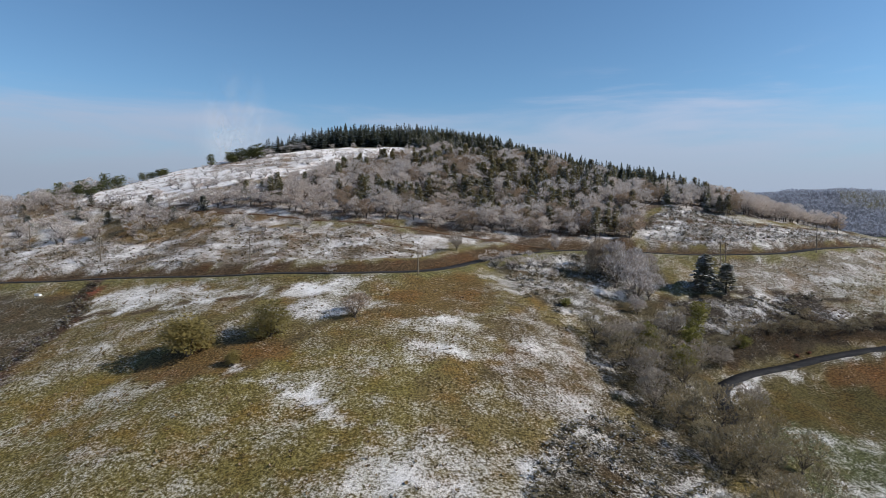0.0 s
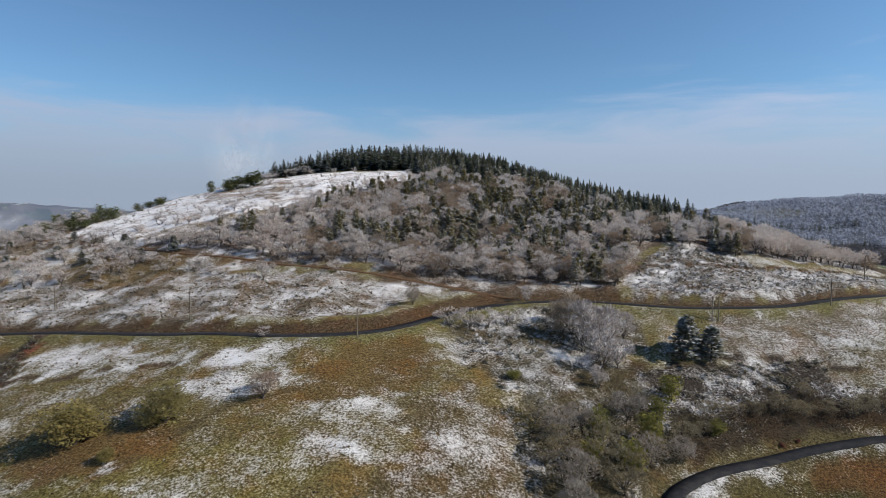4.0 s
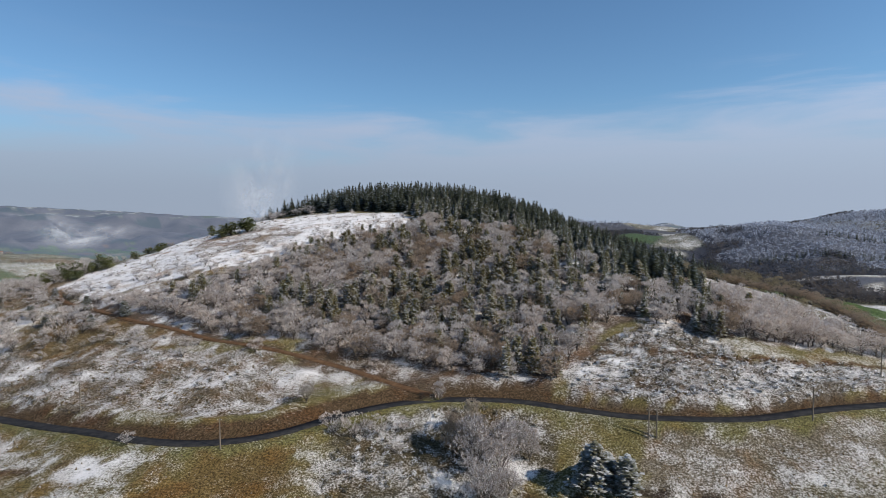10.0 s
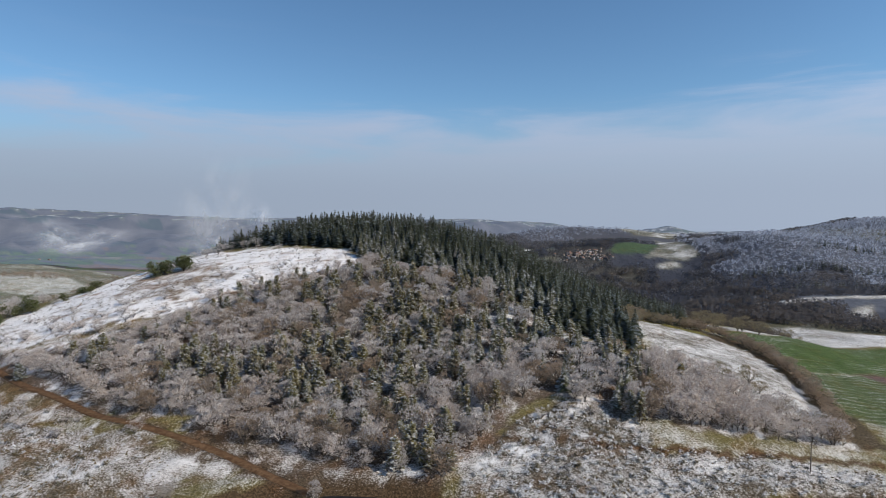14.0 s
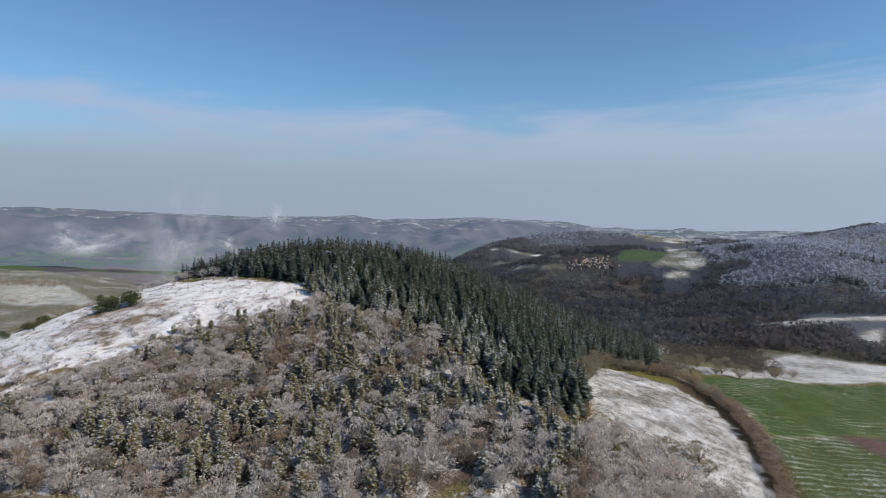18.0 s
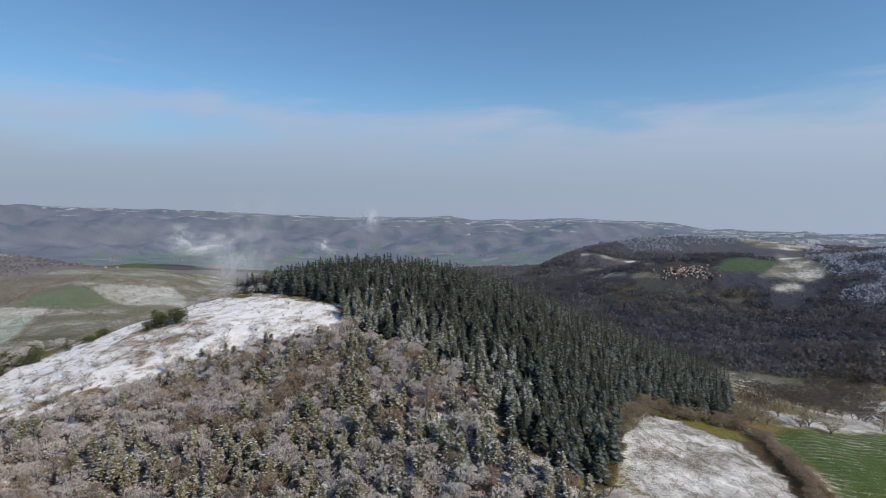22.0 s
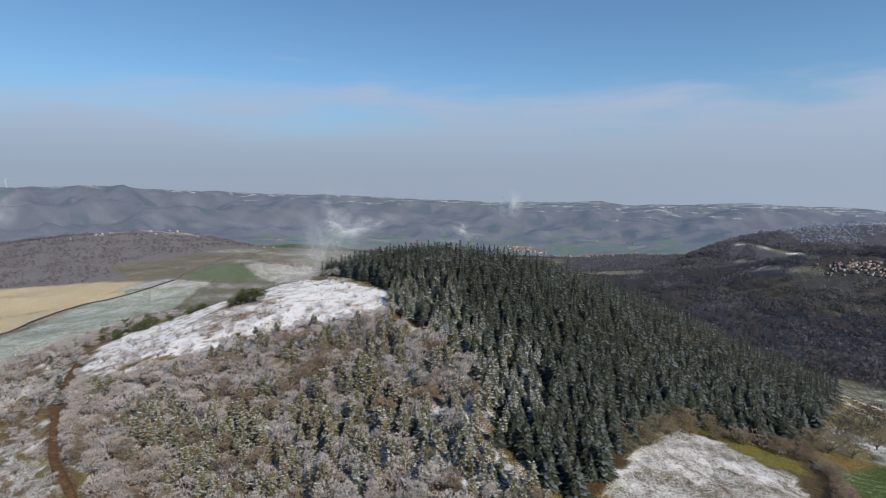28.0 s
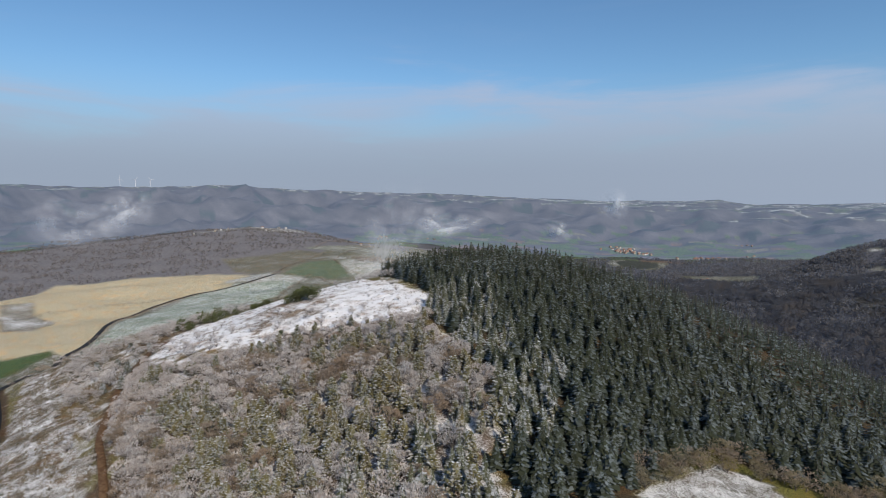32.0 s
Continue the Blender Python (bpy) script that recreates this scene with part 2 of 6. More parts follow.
TWIG = leaf_material("frosted_twigs", (0.365, 0.312, 0.268), (0.565, 0.496, 0.442), (0.82, 0.785, 0.77), 0.82, 0.85, 1.0, 0.25, 0.0, 0.0, 0.48)
GREYTWIG = leaf_material("grey_brown_twigs", (0.240, 0.208, 0.168), (0.395, 0.346, 0.288), (0.66, 0.63, 0.61), 0.46, 0.85, 0.9, 0.3, 0.0, 0.0, 0.42)
HOAR = leaf_material("hoar_frosted_twigs", (0.285, 0.246, 0.224), (0.43, 0.382, 0.352), (0.74, 0.712, 0.705), 0.55, 0.85, 0.6, 0.25, 0.0, 0.0, 0.34)
BROWNTWIG = leaf_material("bare_brown_twigs", (0.285, 0.222, 0.165), (0.45, 0.36, 0.275), (0.66, 0.64, 0.63), 0.34, 0.85, 0.9, 0.25, 0.0, 0.0, 0.45)
OLIVE = leaf_material("olive_leaves", (0.170, 0.150, 0.056), (0.33, 0.285, 0.120), FROST, 0.05, 0.8, 0.4, 0.25, 0.0, 0.0, 0.35)
EVERGREEN = leaf_material("evergreen_leaves", (0.070, 0.084, 0.034), (0.165, 0.180, 0.078), FROST, 0.12, 0.8, 0.3, 0.25, 0.0, 0.0, 0.2)
DARKPINE = leaf_material("dark_pine_needles", (0.082, 0.088, 0.064), (0.185, 0.186, 0.132), (0.54, 0.55, 0.57), 0.44, 0.8, 0.4, 0.3, 0.4, 0.6)
DARKSCRUB = leaf_material("dark_scrub", (0.095, 0.082, 0.045), (0.19, 0.160, 0.090), (0.62, 0.62, 0.65), 0.36, 0.8, 0.6, 0.25, 0.0, 0.0, 0.2)
SNOWSCRUB = leaf_material("snowy_scrub", (0.110, 0.108, 0.066), (0.200, 0.185, 0.125), (0.76, 0.75, 0.76), 0.62, 0.8, 0.5, 0.25, 0.45)
# bluish tint in FARWOOD, HAZEWOOD and FARFROST is distance haze put into the colour
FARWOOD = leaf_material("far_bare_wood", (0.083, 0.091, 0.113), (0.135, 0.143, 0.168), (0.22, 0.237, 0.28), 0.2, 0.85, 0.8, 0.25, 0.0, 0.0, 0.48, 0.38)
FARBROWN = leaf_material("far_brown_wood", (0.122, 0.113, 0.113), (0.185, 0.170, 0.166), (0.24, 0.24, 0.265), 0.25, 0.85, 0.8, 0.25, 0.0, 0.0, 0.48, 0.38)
HAZEWOOD = leaf_material("hazed_bare_wood", (0.130, 0.132, 0.145), (0.205, 0.200, 0.212), (0.31, 0.325, 0.36), 0.40, 0.85, 0.7, 0.25, 0.0, 0.0, 0.48, 0.38)
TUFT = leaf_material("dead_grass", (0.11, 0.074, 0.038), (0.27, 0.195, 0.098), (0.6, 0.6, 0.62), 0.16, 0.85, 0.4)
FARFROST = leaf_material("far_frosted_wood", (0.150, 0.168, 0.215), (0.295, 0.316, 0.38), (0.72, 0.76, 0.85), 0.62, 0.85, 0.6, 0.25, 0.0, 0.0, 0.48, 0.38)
CAPSNOW = leaf_material("snow_cushions", (0.34, 0.35, 0.35), (0.55, 0.555, 0.57), (0.76, 0.76, 0.78), 0.3, 0.7, 0.5)
VALLEYTWIG = leaf_material("dull_valley_twigs", (0.105, 0.088, 0.076), (0.175, 0.148, 0.126), (0.30, 0.29, 0.29), 0.2, 0.85, 0.9, 0.25, 0.0, 0.0, 0.42)
# hamlet hill wood, its colour lightened to take in distance haze
LEFTWOOD = leaf_material("dull_hill_wood", (0.205, 0.185, 0.180), (0.262, 0.240, 0.232), (0.31, 0.305, 0.315), 0.25, 0.85, 0.8, 0.25, 0.0, 0.0, 0.48, 0.38)
BARK = bark_material("grey_bark", (0.055, 0.045, 0.038), (0.17, 0.145, 0.125))
ASPHALT, EARTH = asphalt_material(), earth_material()
# ---- the lie of the land ----
KNOLL_X = np.arange(-240, 301, 60.0)
KNOLL_ROWS = {
    20: (-0.9, 2.0, 3.2, -4.9, -2.3, 0.0, 5.6, 9.9, 3.3, 0.3),
    80: (-3.1, 1.2, -0.2, -3.2, 14.2, -11.8, -9.2, 11.6, 6.0, 0.9),
    140: (0.2, 2.7, 1.5, 2.9, 11.0, 0.5, -0.9, -1.0, 4.6, 2.1),
    200: (10.3, 8.2, 5.2, 12.4, -0.2, 10.0, 14.2, -1.3, 7.7, 7.2),
    260: (11.2, 9.7, 8.1, 20.6, 11.2, 5.4, 15.2, 7.2, 5.2, 11.8),
    320: (6.9, 11.2, 19.8, 8.6, 14.6, 21.8, 8.9, 8.0, 0.0, 6.0),
    380: (6.1, 8.3, 20.7, 17.3, 23.4, 14.9, -3.9, 17.4, 6.9, 0.7),
    440: (7.8, 9.4, 14.4, 16.6, 20.5, 16.5, 8.4, 8.3, 1.5, 2.9),
    500: (3.6, 5.7, 7.8, 7.3, 10.2, 10.7, 6.0, -0.7, 1.3, 6.8),
    560: (1.0, 4.6, 10.1, 10.4, 9.4, 6.1, 2.1, 0.1, 2.0, 3.7),
}
# far hills: x, y, half widths, height
HILLS = (
    (800, 1560, 430, 400, 108), (960, 1190, 260, 260, 62), (85, 1200, 210, 170, 62), (-60, 1610, 215, 190, 78), (-190, 1430, 110, 110, 32), (230, 1600, 190, 250, 52), (430, 1180, 170, 220, 50), (330, 2420, 460, 190, 66),
    (-430, 300, 240, 260, 14), (-640, 640, 200, 170, 12), (-1400, 610, 420, 230, 55), (-1290, 850, 200, 150, 25), (-1000, 1900, 650, 600, -55), (-820, 720, 330, 250, 38),
    (150, 830, 160, 130, -24), (-700, 1200, 500, 350, -30), (330, 640, 210, 210, 48),
)
# the far skyline: degrees to the left of the y axis, height over the plain
SCARP_TURN = (-60, -4, 3, 5, 8, 13, 17, 20, 24, 26, 29, 34, 40, 45, 50, 57, 64, 69, 71, 75, 81, 85, 88, 110)
SCARP_HIGH = (0, 0, 30, 66, 76, 94, 92, 82, 80, 112, 104, 100, 114, 130, 152, 164, 178, 194, 212, 206, 192, 190, 206, 200)


def smooth(a, b, v):
    u = np.clip((v - a) / (b - a), 0, 1)
    return u * u * (3 - 2 * u)


def ripple(x, y, size, seed):
    """A cheap smooth noise of about that size in metres, from -1 to 1."""
    rng = np.random.RandomState(seed)
    out = 0.0
    for _ in range(7):
        a, k, p = rng.uniform(0, 6.283), rng.uniform(0.6, 1.5) * 6.283 / size, rng.uniform(0, 6.283)
        out = out + np.sin((x * np.cos(a) + y * np.sin(a)) * k + p)
    return out / 4.2


def ground(x, y):
    """Height of the ground."""
    x, y = np.asarray(x, float), np.asarray(y, float)
    near = np.full(x.shape, -26.0)
    ex = [np.exp(-((x - c) ** 2) / 6272.0) for c in KNOLL_X]
    for cy, row in KNOLL_ROWS.items():
        near += np.exp(-((y - cy) ** 2) / 6272.0) * sum(w * e for w, e in zip(row, ex))
    far = np.full(x.shape, -42.0)
    for cx, cy, sx, sy, h in HILLS:
        far += h * np.exp(-((x - cx) / sx) ** 2 - ((y - cy) / sy) ** 2)
    far += 7 * ripple(x, y, 420, 3) + 3 * ripple(x, y, 150, 4)
    r = np.hypot(x - 150, y - 100)
    left = np.degrees(np.arctan2(-(x - 150), y - 100))
    scarp = np.interp(left, SCARP_TURN, SCARP_HIGH)
    lie = r + 200 * ripple(x, y, 1500, 5) + 300 * (1 - 1.6 * np.abs(ripple(x, y, 900, 6))) + 130 * (1 - 1.6 * np.abs(ripple(x, y, 380, 16)))
    rise = smooth(2350, 3900, lie)
    far += scarp * rise + smooth(2100, 2600, r) * (1 - 0.85 * smooth(3000, 3700, r)) * (17 * ripple(x, y, 330, 7) + 8 * ripple(x, y, 140, 17))
    box = np.maximum(np.maximum(-260 - x, x - 310), np.maximum(-40 - y, y - 560))
    s = smooth(-60, 190, box)
    return near * (1 - s) + far * s + 0.25 * ripple(x, y, 9, 8) + 0.6 * ripple(x, y, 31, 9)


# ---- mesh helpers ----
def tri_mesh(name, verts, tris, mats, slots=None):
    verts, tris = np.asarray(verts, np.float32), np.asarray(tris, np.int32)
    me = bpy.data.meshes.new(name)
    me.vertices.add(len(verts))
    me.vertices.foreach_set("co", verts.ravel())
    me.loops.add(3 * len(tris))
    me.loops.foreach_set("vertex_index", tris.ravel())
    me.polygons.add(len(tris))
    me.polygons.foreach_set("loop_start", np.arange(0, 3 * len(tris), 3, dtype=np.int32))
    for mat in mats:
        me.materials.append(mat)
    if slots is not None:
        me.polygons.foreach_set("material_index", np.asarray(slots, np.int32))
    me.update(calc_edges=True)
    return me


def part(name, me, parent, label=""):
    ob = new(name, me)
    ob.parent = parent
    return tagged(ob, label)


def bm_mesh(name, bm, mat):
    me = bpy.data.meshes.new(name)
    bm.to_mesh(me)
    bm.free()
    me.materials.append(mat)
    return me


def catmull(points, step=2.0):
    p = np.asarray(points, float)
    p = np.vstack([2 * p[0] - p[1], p, 2 * p[-1] - p[-2]])
    out = []
    for i in range(1, len(p) - 2):
        n = max(2, int(np.hypot(*(p[i + 1] - p[i])[:2]) / step))
        for u in np.arange(n) / n:
            out.append(0.5 * (2 * p[i] + (p[i + 1] - p[i - 1]) * u + (2 * p[i - 1] - 5 * p[i] + 4 * p[i + 1] - p[i + 2]) * u * u
                              + (3 * p[i] - p[i - 1] - 3 * p[i + 1] + p[i + 2]) * u ** 3))
    out.append(p[-2])
    return np.array(out)


def inside(poly, x, y):
    poly = np.asarray(poly, float)
    res = np.zeros(np.shape(x), bool)
    for (x0, y0), (x1, y1) in zip(poly, np.roll(poly, -1, 0)):
        if y0 == y1:
            continue
        res ^= ((y0 > y) != (y1 > y)) & (x < (x1 - x0) * (y - y0) / (y1 - y0) + x0)
    return res


# ---- roads ----
ROAD = catmull([(-330, 150), (-250, 155), (-214, 158), (-170, 160.5), (-130, 161), (-100, 158.5), (-75, 154.5), (-50, 150.5), (-30, 148), (-16, 148.5), (-5, 153), (4, 159),
                (10, 165), (16, 171), (24, 177), (34, 181.5), (45, 184), (57, 186), (71, 185.5), (84, 185), (97, 186), (111, 189),
                (123, 194), (134, 199), (146, 204), (175, 216), (230, 232), (330, 240)])
LANE = catmull([(50, 101), (56, 106), (57, 112), (59, 118), (64, 123), (74, 129), (89, 135.5), (101, 139), (112, 141), (140, 145), (185, 150), (270, 156)])
TRACK = catmull([(33, 183.5), (20, 186), (8, 189), (-3, 191), (-14, 192), (-27, 193), (-41, 194), (-61, 199), (-72, 202), (-84, 205), (-100, 211), (-118, 218), (-138, 227), (-152, 238)])
FARLANE = catmull([(-216, 160), (-224, 174), (-300, 186), (-365, 196), (-411, 222), (-494, 250), (-592, 300), (-646, 358), (-667, 418), (-690, 500)], 8)


def level_along(line, reach):
    z = ground(line[:, 0], line[:, 1])
    k = np.hanning(2 * reach + 1)[1:-1]
    k /= k.sum()
    return np.convolve(np.pad(z, reach - 1, mode="edge"), k, "valid")


WAYS = [(ROAD, level_along(ROAD, 9), 2.3, 7.5), (LANE, level_along(LANE, 7), 2.2, 5.5), (TRACK, level_along(TRACK, 7), 1.6, 4.0)]


def away(line, x, y, want=None):
    """Distance to a line of points, and the index of the nearest."""
    x, y = np.ravel(x), np.ravel(y)
    d, n = np.full(x.shape, 1e9), np.zeros(x.shape, int)
    for i, (px, py) in enumerate(line):
        e = (x - px) ** 2 + (y - py) ** 2
        m = e < d
        d[m], n[m] = e[m], i
    return np.sqrt(d), n


def terrain(x, y):
    """Height of the ground with the roads cut into it."""
    shape = np.shape(x)
    x, y = np.ravel(np.asarray(x, float)), np.ravel(np.asarray(y, float))
    z = ground(x, y)
    for line, level, half, reach in WAYS:
        lo, hi = line.min(0) - 12, line.max(0) + 12
        m = (x > lo[0]) & (x < hi[0]) & (y > lo[1]) & (y < hi[1])
        if not m.any():
            continue
        d, n = away(line, x[m], y[m])
        s = 1 - smooth(half, reach, d)
        z[m] = z[m] * (1 - s) + (level[n] - 0.12) * s
        if line is ROAD:
            # a steep bank on the uphill side
            above = smooth(0, 1.5, y[m] - line[n, 1]) * smooth(-120, -40, x[m]) * (1 - smooth(150, 210, x[m]))
            z[m] += 1.5 * above * smooth(2.4, 4.6, d) * (1 - smooth(5.5, 12, d))
    return z.reshape(shape)


def strip(line, level, half, lift, crown=0.05):
    """A road's deck as one mesh with a slight crown and thick edges."""
    d = np.gradient(line, axis=0)
    d /= np.linalg.norm(d, axis=1)[:, None]
    side = np.stack([-d[:, 1], d[:, 0]], 1)
    cols = ((-half, -0.3), (-half, 0.0), (0, crown), (half, 0.0), (half, -0.3))
    v = np.stack([np.column_stack([line + side * o, level + lift + h]) for o, h in cols], 1)
    n, c = len(line), len(cols)
    f = []
    for i in range(n - 1):
        for j in range(c - 1):
            a, b = i * c + j, i * c + j + 1
            f += [(a, a + c, b), (b, a + c, b + c)]
    return v.reshape(-1, 3), np.array(f)[:, ::-1]


# ---- the ground sheet ----
def axis(a, b, step, lo, hi, grow):
    mid = list(np.arange(a, b, step))
    left, right, s = [], [], step
    x = a
    while x > lo:
        s *= grow
        x -= s
        left.append(x)
    s, x = step, mid[-1]
    while x < hi:
        s *= grow
        x += s
        right.append(x)
    return np.array(left[::-1] + mid + right)


MEADOW = [(-158, 243), (-155, 275), (-146, 300), (-134, 327), (-112, 345), (-77, 340), (-24, 332), (-3, 316), (-20, 303), (-34, 288), (-48, 270), (-58, 254), (-68, 240), (-80, 230), (-95, 224), (-120, 224)]
CLEARING = [(68, 190), (74, 209), (88, 226), (109, 226), (117, 215), (155, 224), (200, 235), (300, 260), (330, 246), (230, 234), (175, 219), (146, 208), (123, 198), (97, 190)]
WHITEFIELD = [(116, 332), (131, 338), (148, 338), (161, 322), (166, 297), (168, 270), (172, 236), (150, 232), (135, 244), (131, 262), (122, 278), (117, 299)]
GREENFIELD = [(158, 352), (166, 372), (193, 393), (241, 465), (300, 500), (420, 470), (420, 380), (300, 372), (227, 344), (176, 303), (176, 327), (168, 342)]
STRIPEFIELD = [(176, 301), (227, 343), (300, 370), (420, 378), (420, 262), (209, 245), (176, 262)]
PLOUGH = [(205, 326), (240, 347), (300, 366), (300, 335), (218, 312)]
SNOWFIELDS = [[(166, 376), (191, 396), (241, 472), (300, 506), (420, 480), (420, 540), (308, 556), (256, 577), (222, 548), (200, 470)],
              [(259, 694), (329, 689), (375, 732), (420, 735), (358, 687), (296, 665), (252, 650)], [(326, 642), (346, 656), (332, 617), (319, 627)]]
PLANTATION = [(-142, 385), (-122, 362), (-77, 348), (-24, 334), (-5, 316), (25, 309), (55, 300), (72, 291), (86, 273), (104, 269), (116, 267), (116, 290), (112, 314), (116, 340), (138, 352), (147, 378), (146, 440), (138, 520), (120, 600), (60, 640), (-60, 560)]
MIXEDWOOD = [(-118, 208), (-97, 205), (-78, 203), (-43, 193), (-15, 199), (4, 195), (25, 193), (44, 191), (63, 192), (72, 202), (76, 215), (86, 229), (112, 224), (144, 228), (150, 240), (132, 246), (127, 260), (117, 264),
             (104, 266), (86, 270), (71, 289), (55, 298), (25, 306), (-5, 314), (-22, 302), (-36, 288), (-50, 270), (-60, 254), (-70, 240), (-80, 229), (-95, 224), (-120, 224)]
TAN = [(-401, 156), (-420, 60), (-744, 60), (-760, 140), (-924, 220), (-858, 314), (-830, 378), (-781, 441), (-745, 488), (-706, 447), (-672, 425), (-650, 362), (-596, 303), (-498, 253), (-415, 225), (-372, 199), (-400, 192)]
GREENSTRIP = [(-420, 60), (-401, 156), (-399, 191), (-388, 191), (-345, 157), (-330, 60)]
TANPATCH = [(-698, 151), (-698, 186), (-626, 184), (-581, 204), (-540, 182), (-553, 153)]
GREENLEFT = [(-216, 172), (-400, 222), (-490, 256), (-590, 320), (-655, 372), (-680, 440), (-640, 520), (-533, 445), (-430, 330), (-330, 270), (-250, 220)]
GREENLEFT_2 = [(-681, 508), (-715, 545), (-738, 583), (-691, 615), (-639, 599), (-584, 580), (-588, 555), (-622, 533)]
GREENLEFT_3 = [(-700, 515), (-810, 640), (-1060, 900), (-1300, 1180), (-1000, 1180), (-700, 870), (-400, 700), (-400, 460), (-530, 440)]
WHITELEFT = [(-684, 611), (-693, 636), (-670, 676), (-650, 708), (-597, 684), (-540, 660), (-480, 611), (-553, 585), (-573, 584), (-603, 589)]
STRIPLEFT = [(-695, 415), (-728, 460), (-751, 482), (-729, 506), (-676, 510), (-647, 527), (-616, 525), (-600, 512), (-625, 505), (-652, 492), (-679, 453)]
RIDGELEFT = [(-905, 645), (-881, 722), (-769, 731), (-751, 795), (-721, 702), (-814, 686), (-832, 650)]
PALELEFT = [(-860, 790), (-998, 926), (-982, 1130), (-716, 863), (-690, 800), (-780, 830)]
VILLAGE_GREEN = [(128, 1134), (140, 1191), (180, 1225), (228, 1247), (220, 1211), (197, 1152)]
VILLAGE_SNOW = [[(187, 1480), (235, 1620), (330, 1650), (263, 1461)], [(190, 1128), (222, 1215), (232, 1400), (262, 1300), (275, 1200), (281, 1134), (252, 1118), (213, 1132)], [(201, 1084), (235, 1114), (249, 1092), (216, 1070)], [(-175, 1462), (-163, 1492), (-138, 1443), (-160, 1432)],
                [(-142, 1450), (-91, 1407), (-46, 1386), (16, 1180), (30, 1190), (-30, 1402), (-106, 1436)], [(-143, 1340), (-120, 1362), (-83, 1325)], [(-60, 1150), (-50, 1212), (-7, 1124)], [(-8, 1120), (5, 1142), (34, 1138), (46, 1110)]]
CUTTING = catmull([(77, 209), (91, 211), (117, 214.5), (140, 221), (165, 229), (185, 236)], 1.5)
FIELDBANK = catmull([(-96, 156), (-92, 142), (-89, 135), (-90, 122), (-88, 111), (-85, 96)], 1.5)
TERRACE = catmull([(-92, 146), (-88, 138), (-77, 135), (-67, 135), (-59, 135), (-48, 136), (-40, 138)], 1.5)
TERRACE_2 = catmull([(-45, 114), (-32, 110), (-27, 115), (-20, 121), (-14, 125)], 1.5)
HEATHBANK = catmull([(85, 164), (95, 165), (109, 165), (118, 164)], 1.5)
PATHWAY = catmull([(-58, 252), (-78, 268), (-92, 280), (-104, 283), (-122, 296), (-135, 322)], 1.5)

gx = axis(-220, 270, 2.0, -4700, 4700, 1.034)
gy = axis(50, 390, 2.0, -3000, 4900, 1.031)
GX, GY = np.meshgrid(gx, gy)
# beyond the hill the sheet goes on in rings, fine enough to draw the far fields
FAN_TURN = np.radians(np.arange(-54, 102, 0.19))
FAN_REACH = 446 * 1.0122 ** np.arange(198)
PA, PR = np.meshgrid(FAN_TURN, FAN_REACH)
n_cart = GX.size
fx, fy = np.concatenate([GX.ravel(), (150 - PR * np.sin(PA)).ravel()]), np.concatenate([GY.ravel(), (100 + PR * np.cos(PA)).ravel()])
fz = terrain(fx, fy)
fz[n_cart:n_cart + len(FAN_TURN)] -= 2.0
rr = np.hypot(fx - 150, fy - 100)
warp = 1 - smooth(380, 620, rr)
wx = fx + warp * (2.2 * ripple(fx, fy, 14, 21) + 0.9 * ripple(fx, fy, 4.5, 22))
wy = fy + warp * (2.2 * ripple(fx, fy, 14, 23) + 0.9 * ripple(fx, fy, 4.5, 24))
soil = np.tile(np.array([0.20, 0.165, 0.062]), (len(fx), 1))
snow = 0.42 + 0.22 * ripple(fx, fy, 60, 31) + 0.16 * ripple(fx, fy, 22, 32)
wood = np.zeros(len(fx))
rows = np.zeros(len(fx))


def lay(mask, colour=None, cover=None, bare=None, vary=0.1, seed=40):
    if colour is not None:
        soil[mask] = colour
    if cover is not None:
        x, y, w = fx[mask], fy[mask], warp[mask]
        snow[mask] = cover + vary * (w * (ripple(x, y, 18, seed) + ripple(x, y, 6, seed + 1)) + (1 - w) * 0.8 * ripple(x, y, 170, seed + 2))
    if bare is not None:
        wood[mask] = bare


def field(poly, colour, cover, vary=0.05, seed=40):
    """A far field with straight edges: its colour fades in over the width of the sheet's own cells."""
    p = np.asarray(poly, float)
    lo, hi = p.min(0) - 60, p.max(0) + 60
    near = np.flatnonzero((fx > lo[0]) & (fx < hi[0]) & (fy > lo[1]) & (fy < hi[1]))
    x, y = fx[near], fy[near]
    gap = np.full(len(near), 1e9)
    for (x0, y0), (x1, y1) in zip(p, np.roll(p, -1, 0)):
        dx, dy = x1 - x0, y1 - y0
        u = np.clip(((x - x0) * dx + (y - y0) * dy) / (dx * dx + dy * dy), 0, 1)
        gap = np.minimum(gap, np.hypot(x - x0 - u * dx, y - y0 - u * dy))
    gap = np.where(inside(p, x, y), gap, -gap)
    m = np.clip(0.5 + gap / (3.0 + 0.007 * np.maximum(0, rr[near] - 250)), 0, 1)
    soil[near] = soil[near] * (1 - m)[:, None] + np.array(colour) * m[:, None]
    snow[near] = snow[near] * (1 - m) + (cover + vary * ripple(x, y, 60, seed)) * m
    wood[near] *= 1 - m


def zone(poly, *rest, **more):
    lay(inside(poly, wx, wy), *rest, **more)


def ragged(poly, *rest, **more):
    """A zone of the near slopes with a broken, wandering edge."""
    lay(inside(poly, wx + 3.2 * ripple(fx, fy, 21, 81) + 1.6 * ripple(fx, fy, 8, 82), wy + 3.2 * ripple(fx, fy, 21, 83) + 1.6 * ripple(fx, fy, 8, 84)), *rest, **more)


